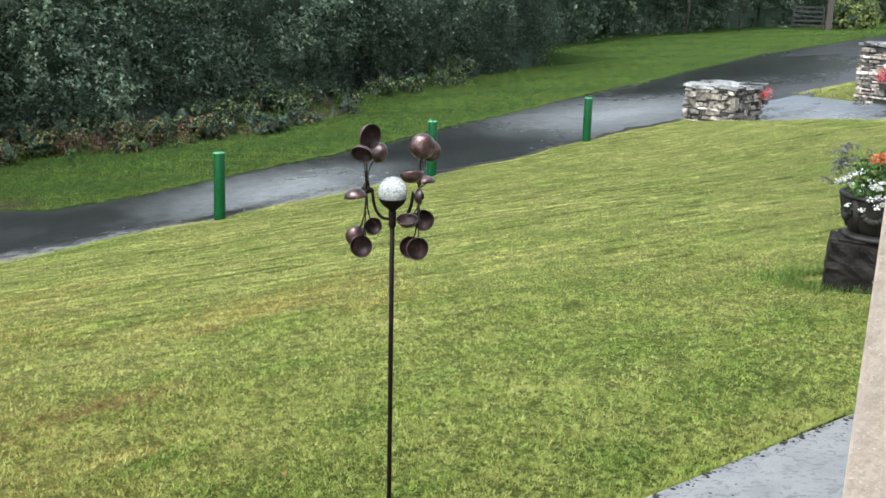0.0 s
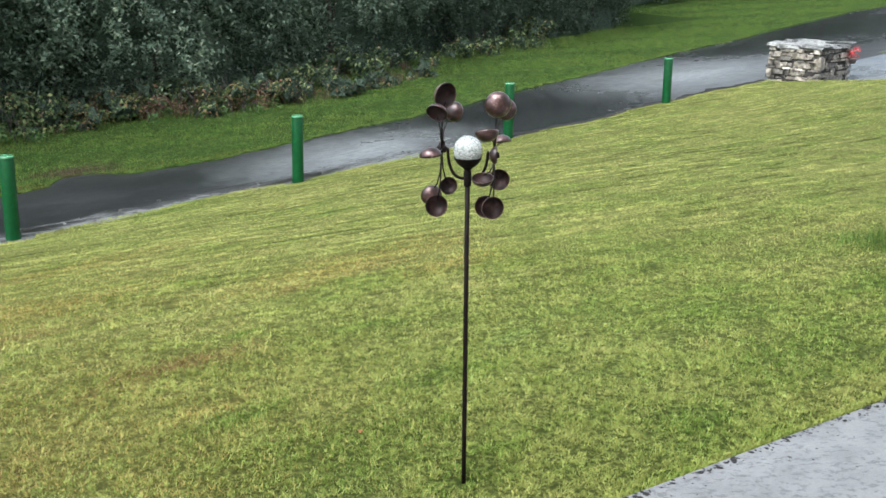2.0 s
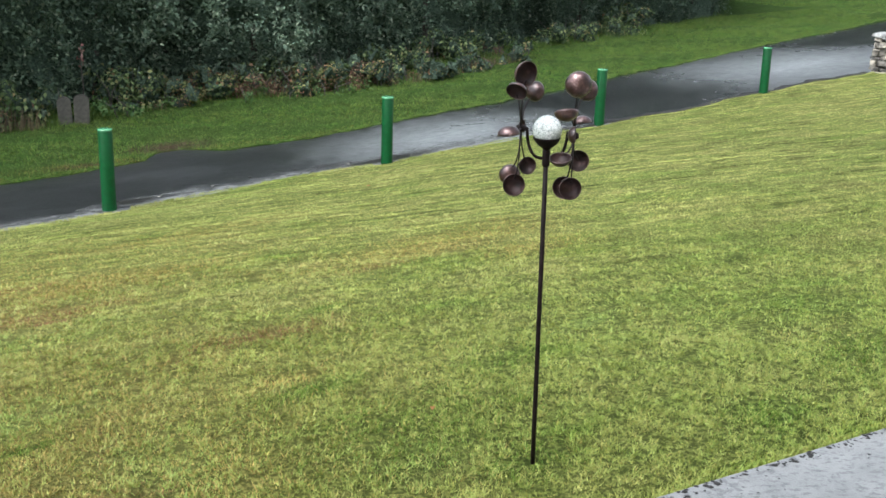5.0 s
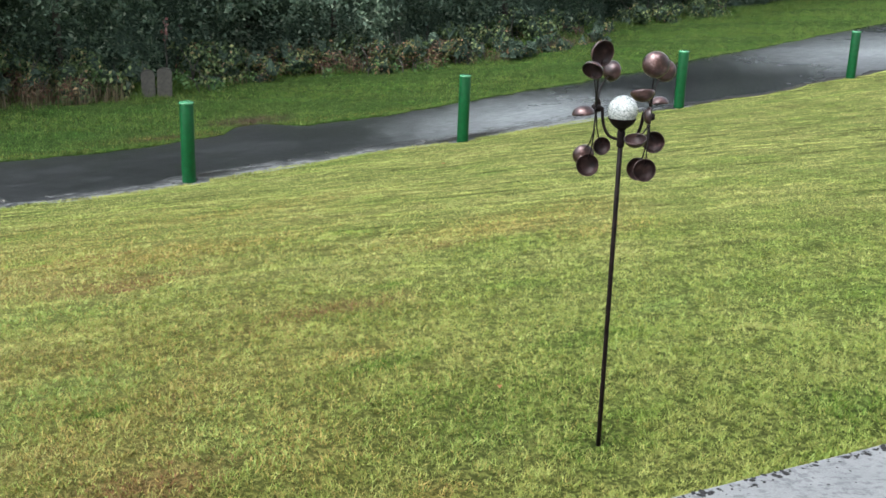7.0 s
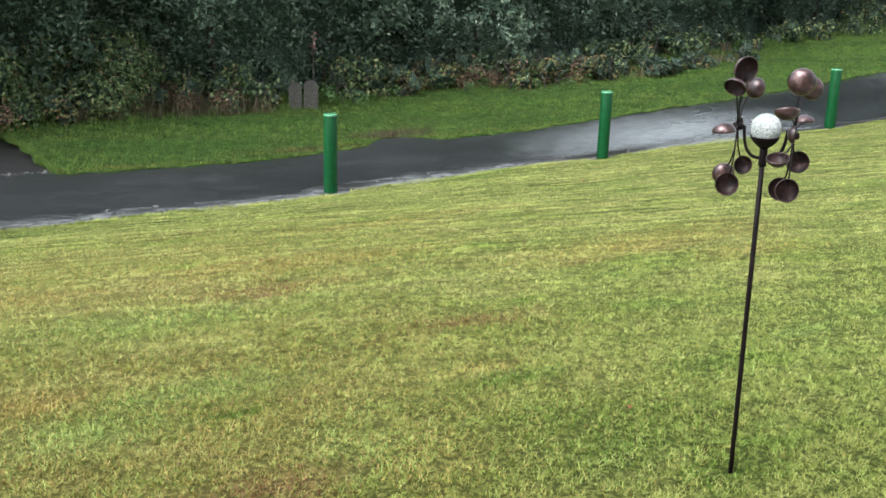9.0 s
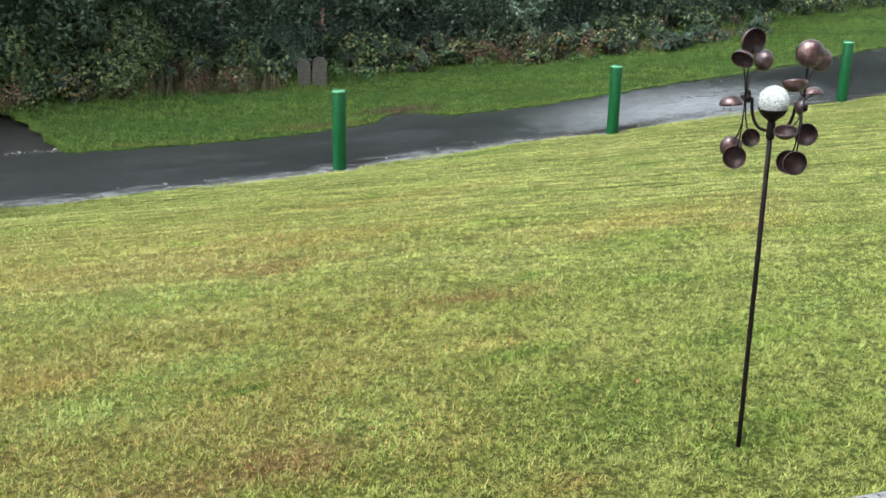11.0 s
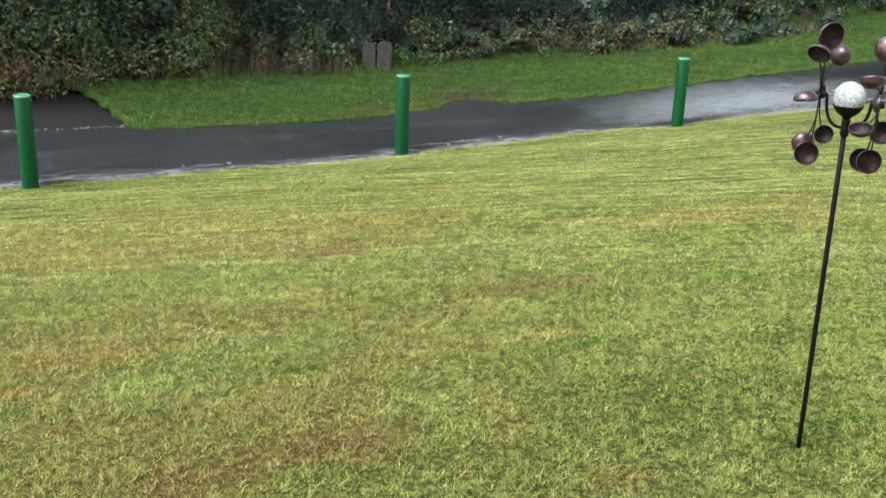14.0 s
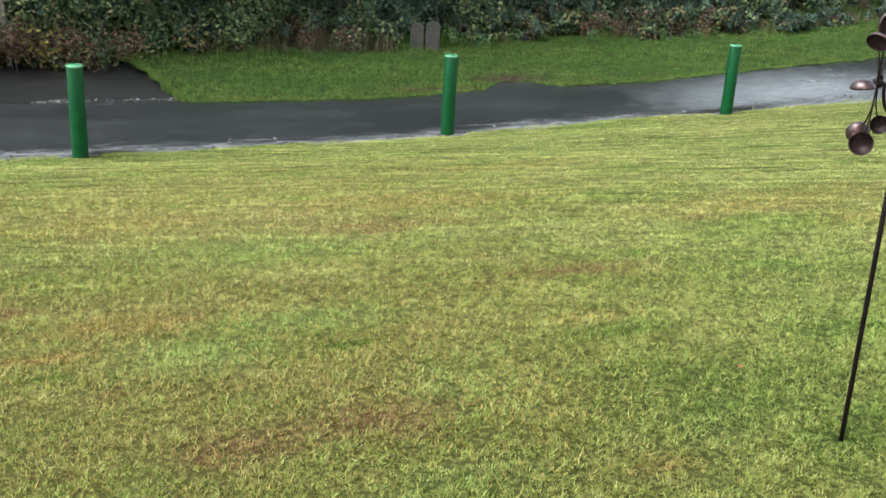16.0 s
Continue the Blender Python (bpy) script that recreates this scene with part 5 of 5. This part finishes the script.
add_turned(bm, [(0.0, 0.045), (0.2, 0.045), (0.215, 0.055), (0.238, 0.10), (0.262, 0.165), (0.282, 0.24), (0.295, 0.31), (0.298, 0.345), (0.285, 0.345), (0.27, 0.30), (0.0, 0.29)], 40)
part("bowl", bm, MAT_URN, t)
bm = bmesh.new()
add_turned(bm, [(0.29, 0.325), (0.312, 0.328), (0.32, 0.34), (0.315, 0.358), (0.29, 0.36), (0.288, 0.34), (0.29, 0.325)], 40)
part("rim", bm, MAT_URN, t)
# raised swags hung between pilasters round the bowl
for a in range(6):
    c = a * math.pi / 3 + 0.2
    bm = bmesh.new()
    for j in range(9):
        q = c + (j - 4) * 0.095
        z = 0.24 - 0.075 * (1 - ((j - 4) / 4) ** 2)
        bmesh.ops.create_icosphere(bm, subdivisions=2, radius=0.024 + 0.008 * (1 - abs(j - 4) / 4), matrix=Matrix.Translation(((0.262 + 0.1 * (z - 0.16)) * math.cos(q), (0.262 + 0.1 * (z - 0.16)) * math.sin(q), z)))
    part("swag", bm, MAT_URN, t)
    bm = bmesh.new()
    q = c + math.pi / 6
    add_tube(bm, [(0.222 * math.cos(q), 0.222 * math.sin(q), 0.07), (0.262 * math.cos(q), 0.262 * math.sin(q), 0.17), (0.292 * math.cos(q), 0.292 * math.sin(q), 0.32)], [0.02, 0.022, 0.026], 8)
    part("pilaster", bm, MAT_URN, t)


def flower_clump(name, c, lobes, leaf, petal, label, blooms, bloom_r, seed, petal_len=(0.02, 0.035)):
    rr = np.random.default_rng(seed)
    t = thing(name, Matrix.Translation(c), label, "flowers")
    if leaf is not None:
        leaf_cloud("leaves", lobes, 700, (0.03, 0.06), 0.75, leaf, t, rr, shell=(0.5, 1.05))
    for b in blooms:
        leaf_cloud("bloom", [(b, (bloom_r, bloom_r, bloom_r * 0.7))], 900 * (0.05 / bloom_r), petal_len, 0.8, petal, t, rr, shell=(0.4, 1.0))
    return t


top = URN_TOP + Vector((0, 0, 0.4))
flower_clump("red_geranium", top, [((0.06, 0, 0.12), (0.25, 0.22, 0.16)), ((0.12, 0.02, 0.24), (0.19, 0.17, 0.14)), ((-0.08, -0.1, 0.14), (0.17, 0.15, 0.13))],
             MAT_FOLIAGE, MAT_RED, "red geranium with green leaves in the urn", [(-0.13, -0.27, 0.27), (-0.07, -0.27, 0.28), (0.0, -0.12, 0.43), (0.07, -0.1, 0.44), (0.2, -0.12, 0.34)], 0.072, 61)
rr = random.Random(62)
white = []
for j in range(46):
    x = rr.uniform(-0.27, 0.27)
    white.append((x, -math.sqrt(max(0.0, 0.3 ** 2 - x * x)) - rr.uniform(-0.03, 0.03), rr.uniform(-0.14, 0.12) - 0.25 * max(0.0, -x - 0.2)))
white += [(-0.36 + 0.024 * j, -0.12 - 0.006 * j, 0.05 + 0.015 * j) for j in range(8)]
flower_clump("white_alyssum", top, [((-0.12, -0.18, 0.02), (0.2, 0.1, 0.09)), ((0.12, -0.2, 0.0), (0.2, 0.1, 0.1))], MAT_FOLIAGE, MAT_WHITE,
             "white trailing flowers over the urn's rim", white, 0.034, 62, (0.014, 0.026))
rr = random.Random(63)
sprigs = [(-0.3 + rr.gauss(0, 0.07), -0.08 + rr.gauss(0, 0.05), rr.uniform(0.02, 0.34)) for _ in range(46)]
lavender = flower_clump("lavender_lobelia", top, [((-0.28, -0.05, 0.12), (0.1, 0.1, 0.12))], None, MAT_PURPLE,
                        "dusky lavender trailing plant at the urn's side", sprigs, 0.036, 63, (0.012, 0.026))
for j in range(9):
    bm = bmesh.new()
    x, z = -0.22 - 0.02 * j, 0.3 - 0.03 * j
    add_tube(bm, [(-0.15, -0.05, 0.0), (x * 0.8, -0.07, z * 0.7), (x, -0.08, z)], [0.004, 0.003, 0.002], 5)
    part("stem", bm, MAT_FOLIAGE, lavender)


# ---- small hanging pots of red flowers on the piers ----
def wall_pot(c, seed, size):
    t = thing("wall_pot", Matrix.Translation(c), "small brown pot of red flowers fixed to a stone pier", "flower pot", "flower pots on the piers")
    bm = bmesh.new()
    add_turned(bm, [(0, -0.1 * size), (0.06 * size, -0.1 * size), (0.09 * size, 0), (0.1 * size, 0.01), (0.095 * size, 0.03), (0.08 * size, 0.0), (0, -0.01)], 16)
    part("pot", bm, MAT_POT, t)
    rr = np.random.default_rng(seed)
    k = size
    leaf_cloud("blooms", [((0, 0, 0.12 * k), (0.17 * k, 0.16 * k, 0.16 * k)), ((0.05 * k, 0.02, 0.24 * k), (0.1 * k, 0.1 * k, 0.1 * k))], 260, (0.03, 0.06), 0.8, MAT_PINK, t, rr, shell=(0.4, 1.0))["kind"] = "stuff"


wall_pot(place(10.40, 23.22, -2.5), 71, 0.95)
wall_pot(place(9.5, 28.06, -2.28), 72, 1.45)


# ---- grass blades ----
def blades(name, n, s, height_at, length, width, mat, r, label, category, lean=0.6, bent=True, lay=None):
    """Blades of grass standing at places of the plan."""
    k = len(n)
    base = n[:, None] * np.array(U) + s[:, None] * np.array(V)
    base[:, 2] = height_at(n, s) - 0.004
    a = r.uniform(0, 2 * np.pi, k)
    side = np.stack([np.cos(a), np.sin(a), np.zeros(k)], 1) * width[:, None] / 2
    b = r.uniform(0, 2 * np.pi, k) if lay is None else lay + r.normal(0, 1.5, k)
    tip = np.stack([np.cos(b), np.sin(b), np.zeros(k)], 1) * (r.uniform(0.1, 1.0, k) * lean * length)[:, None]
    up = np.array([0, 0, 1.0]) * length[:, None]
    if bent:
        mid = base + up * 0.6 + tip * 0.35
        v = np.stack([base - side, base + side, mid + side * 0.8, mid - side * 0.8, base + up + tip], 1).reshape(-1, 3)
        i = np.arange(k)[:, None] * 5
        f = np.concatenate([i + [0, 1, 2], i + [0, 2, 3], i + [3, 2, 4]], 1).reshape(-1, 3)
    else:
        v = np.stack([base - side, base + side, base + up + tip], 1).reshape(-1, 3)
        f = np.arange(3 * k).reshape(-1, 3)
    ob = put_mesh(name, v, f, mat)
    return tagged(ob, label, category, "", "stuff")


def scatter(n0, n1, s0, s1, per_m2, r):
    k = int((n1 - n0) * (s1 - s0) * per_m2)
    return r.uniform(n0, n1, k), r.uniform(s0, s1, k)


def turf_z(n, s):
    return lawn_z(n, s) + swell(n, s)


def clumpy(n, s, r, k=0.75):
    """Keeps more blades in some spots than in others."""
    w = 0.5 + 0.25 * np.sin(n * 9.1 + 3 * np.sin(s * 4.3)) + 0.25 * np.sin(s * 7.7 + 3 * np.sin(n * 5.1))
    return r.uniform(0, 1, len(n)) < 1 - k * w


rg = np.random.default_rng(17)
LAWN_WORD = "short mown grass blades, yellow-green with straw tints"
# tufts to the square metre, blades in a tuft, tuft's radius, blade's length and width
for d0, d1, per, count, spread, ln, wd in [(3.0, 6.2, 1250, 16, 0.0105, 0.023, 0.0046), (6.2, 8.2, 900, 14, 0.015, 0.018, 0.0064),
                                           (8.2, 10.6, 850, 9, 0.03, 0.012, 0.0088), (10.6, 13.6, 520, 9, 0.042, 0.010, 0.011), (13.6, 27.0, 240, 9, 0.07, 0.009, 0.018)]:
    n, s = scatter(1.2, 12.3, -1.6, 21.9, per, rg)
    d = np.hypot(n, s)
    keep = (d >= d0) & (d < d1) & (n < near_edge(s) + 0.03 * np.sin(s * 5)) & (patio_depth(n, s) > PATIO_EDGE + 0.01) & clumpy(n, s, rg, 0.5 if d1 < 9 else 0.3)
    n, s = n[keep], s[keep]
    k = len(n)
    i = np.repeat(np.arange(k), count)
    size = rg.uniform(0.35, 1.6, k)
    lay = rg.uniform(0, 2 * np.pi, k)[i]
    n, s = n[i] + rg.normal(0, spread, k * count), s[i] + rg.normal(0, spread, k * count)
    # short broad leaves of clover and daisy among the narrow blades
    broad = rg.uniform(0, 1, len(n)) < 0.2
    length = ln * size[i] * rg.uniform(0.6, 1.25, len(n)) * np.where(broad, 0.6, 1.0)
    blades("grass", n, s, turf_z, length, wd * rg.uniform(0.7, 1.3, len(n)) * np.where(broad, 1.8, 1.0), MAT_BLADE, rg, LAWN_WORD, "grass", 1.4, False, lay)
n, s = scatter(2, 11.9, 28.2, 42, 260, rg)
blades("grass", n, s, lambda n, s: road_z(s) + 0.2 * smooth(11.9, 10.9, n) * smooth(28.0, 28.7, s) + 0.02, rg.uniform(0.03, 0.06, len(n)), rg.uniform(0.014, 0.024, len(n)), MAT_BLADE, rg,
       "short pale green grass beyond the drive", "grass", 1.0, False)
# a longer fringe at the path and at the lane
s = rg.uniform(1.0, 9.0, 9000)
a = s * 1.0
d = PATIO_EDGE + 0.006 + np.abs(rg.normal(0, 0.025, len(s)))
x, y = PATIO_A.x * a + PATIO_N.x * d, PATIO_A.y * a + PATIO_N.y * d
n, s = x * U.x + y * U.y, x * V.x + y * V.y
blades("grass_fringe", n, s, turf_z, rg.uniform(0.012, 0.034, len(n)), rg.uniform(0.004, 0.006, len(n)), MAT_BLADE, rg, "ragged grass fringe along the path", "grass", 1.0)
s = rg.uniform(-2, 22, 14000)
n = near_edge(s) + 0.05 * np.sin(s * 2.3) + 0.03 * np.sin(s * 6.1) - np.abs(rg.normal(0, 0.05, len(s)))
for x, y, *_ in spots:
    clear = np.hypot(n - (x * U.x + y * U.y), s - (x * V.x + y * V.y)) > 0.24
    n, s = n[clear], s[clear]
blades("grass_fringe", n, s, turf_z, rg.uniform(0.012, 0.042, len(n)) * (1 - 0.6 * smooth(12, 14, s)), rg.uniform(0.006, 0.011, len(n)), MAT_BLADE, rg, "ragged grass fringe along the lane", "grass", 1.0)

n, s = scatter(13.4, 19.5, 1.85, 32, 2700, rg)
start = far_edge(s) + corner(s) + 0.03 * np.sin(s * 9)
keep = (n > start) & (n < hedge_line(s) + 0.6) & clumpy(n, s, rg, 0.75)
n, s = n[keep], s[keep]
tall = 0.034 + 0.06 * smooth(-0.8, 0.3, n - hedge_line(s))
blades("verge_grass", n, s, verge_z, tall * rg.uniform(0.5, 1.5, len(n)), rg.uniform(0.007, 0.014, len(n)), MAT_VERGE_BLADE, rg, "rough dark-green grass of the verge", "grass", 0.8, False)
n, s = scatter(15, 24, 32, 62, 520, rg)
keep = (n > far_edge(s)) & (n < hedge_line(s) + 0.5)
n, s = n[keep], s[keep]
blades("verge_grass", n, s, verge_z, rg.uniform(0.02, 0.04, len(n)), rg.uniform(0.014, 0.026, len(n)), MAT_VERGE_BLADE, rg, "rough green grass of the far verge", "grass", 0.8, False)
# ragged turf hanging over the lane's far edge
s = rg.uniform(2.2, 30, 16000)
n = far_edge(s) + corner(s) + rg.normal(0.01, 0.03, len(s)) + 0.025 * np.sin(s * 13 + 2 * np.sin(s * 5))
blades("verge_fringe", n, s, verge_z, rg.uniform(0.012, 0.045, len(n)), rg.uniform(0.007, 0.013, len(n)), MAT_VERGE_BLADE, rg, "ragged turf along the lane's far edge", "grass", 1.1, False)
# and round the corner of the pull-in
s = rg.uniform(1.8, 2.4, 40000)
s = s[rg.uniform(0, 1, len(s)) < np.abs(corner(s + 0.005) - corner(s - 0.005)) / 0.01 / 14]
n = far_edge(s) + corner(s) + rg.normal(0.03, 0.05, len(s))
s = s + rg.normal(0.01, 0.025, len(s)) + 0.03 * np.sin(n * 11)
blades("verge_fringe", n, s, verge_z, rg.uniform(0.015, 0.06, len(n)), rg.uniform(0.007, 0.013, len(n)), MAT_VERGE_BLADE, rg, "ragged turf at the corner of the pull-in", "grass", 1.1, False)
# uncut grass where the mower does not reach, beside the plinth
k = 2600
q = rg.uniform(0, 2 * np.pi, k)
w = np.abs(rg.normal(0, 0.09, k))
x, y = URN.x - 0.12 + np.cos(q) * (0.36 + w * 1.8) * 1.1, URN.y + 0.05 + np.sin(q) * (0.24 + w)
n, s = x * U.x + y * U.y, x * V.x + y * V.y
blades("long_grass", n, s, turf_z, rg.uniform(0.03, 0.11, k), rg.uniform(0.005, 0.008, k), MAT_VERGE_BLADE, rg, "uncut dark-green grass round the stone plinth", "grass", 0.8, False)
# tufts of long grass at the hedge's foot
s = np.repeat(rg.uniform(2.3, 26, 260), 45) + rg.normal(0, 0.12, 260 * 45)
n = hedge_line(s) + np.repeat(rg.normal(0.05, 0.25, 260), 45) + rg.normal(0, 0.07, 260 * 45)
blades("long_grass", n, s, verge_z, rg.uniform(0.05, 0.2, len(n)), rg.uniform(0.006, 0.011, len(n)), MAT_VERGE_BLADE, rg, "tufts of long wet grass at the hedge's foot", "grass", 0.7)

# dead stalks standing before the brambles
s = np.repeat(np.concatenate([rg.uniform(3.0, 6.0, 46), rg.uniform(8.0, 16.5, 40)]), 26)
n = hedge_line(s) - 0.3 - 0.55 * smooth(12.5, 13.5, s) + np.repeat(rg.normal(0, 0.14, 86), 26) + rg.normal(0, 0.06, len(s))
s = s + rg.normal(0, 0.1, len(s))
blades("dead_stalks", n, s, verge_z, rg.uniform(0.12, 0.42, len(n)) * (1 - 0.4 * smooth(7, 8, s)), rg.uniform(0.006, 0.011, len(n)), MAT_STALK, rg, "brown dead grass stalks before the brambles", "grass", 0.5)

# ---- small things on the ground ----
def fallen_leaf(n, s, seed):
    r = random.Random(seed)
    bm = bmesh.new()
    ring = []
    for k in range(12):
        a = k * math.pi / 6
        q = 0.016 * (1 - 0.3 * math.cos(a)) * (1 if k % 2 else 0.86)
        ring.append(bm.verts.new((q * math.cos(a) * 1.3, q * math.sin(a) * 0.8, 0.010 * abs(math.sin(a)))))
    mid = bm.verts.new((0, 0, 0))
    for k in range(12):
        bm.faces.new((mid, ring[k], ring[(k + 1) % 12]))
    ob = part("fallen_leaf", bm, MAT_FALLEN)
    ob.matrix_world = Matrix.Translation(place(n, s, float(turf_z(n, s)) + 0.03)) @ Matrix.Rotation(r.uniform(0, 6), 4, "Z")
    tagged(ob, "orange-brown fallen leaf lying on the grass", "leaf", "fallen leaves")


for j, (n, s) in enumerate([(3.68, 3.17), (9.6, 7.2)]):
    fallen_leaf(n, s, j)

# crumbs of dark moss and earth along the path's edge
vs, fs = [], []
r = random.Random(44)
for j in range(320):
    a, d = r.uniform(2.2, 6.0), PATIO_EDGE - 0.008 - min(abs(r.gauss(0, 0.03 if j % 4 else 0.2)), 0.6)
    p = PATIO_A * a + PATIO_N * d
    k, turn_a = r.uniform(0.003, 0.007) * r.choice((1, 1, 1, 2.3)) * (1.35 if d > PATIO_EDGE - 0.06 else 0.9), r.uniform(0, 6.3)
    ring = [(math.cos(q) * k * r.uniform(0.7, 1.4), math.sin(q) * k * r.uniform(0.5, 1.0)) for q in (i * math.pi / 3 for i in range(6))]
    o = len(vs)
    vs += [(p.x + x * math.cos(turn_a) - y * math.sin(turn_a), p.y + x * math.sin(turn_a) + y * math.cos(turn_a), PATIO_Z + 0.001) for x, y in ring] + [(p.x, p.y, PATIO_Z + k * 0.35)]
    fs += [(o + i, o + (i + 1) % 6, o + 6) for i in range(6)]
tagged(put_mesh("moss_crumbs", vs, fs, MAT_EARTH_SHADE), "dark crumbs of moss and earth on the path", "moss", "", "stuff")

PEBBLES = stone_meshes(MAT_PEBBLE, 4, 0.3, 31)
r = random.Random(8)
for j in range(92):
    if j < 60:
        s, n = r.choice((r.gauss(0.75, 0.16), r.gauss(1.7, 0.22))), 13.74 + r.gauss(0, 0.035)
    else:
        s = r.uniform(0, 12)
        n = float(near_edge(s)) + r.uniform(0.05, 0.4)
    k = r.uniform(0.012, 0.038)
    ob = new("pebble", r.choice(PEBBLES))
    ob.matrix_world = Matrix.Translation(place(n, s, float(road_z(s)) + k * 0.2)) @ Matrix.Rotation(r.uniform(0, 6), 4, "Z") @ Matrix.Diagonal((k * 1.4, k, k * 0.45, 1))
    tagged(ob, "pale wet pebble on the lane", "pebble", "pebbles on the lane")
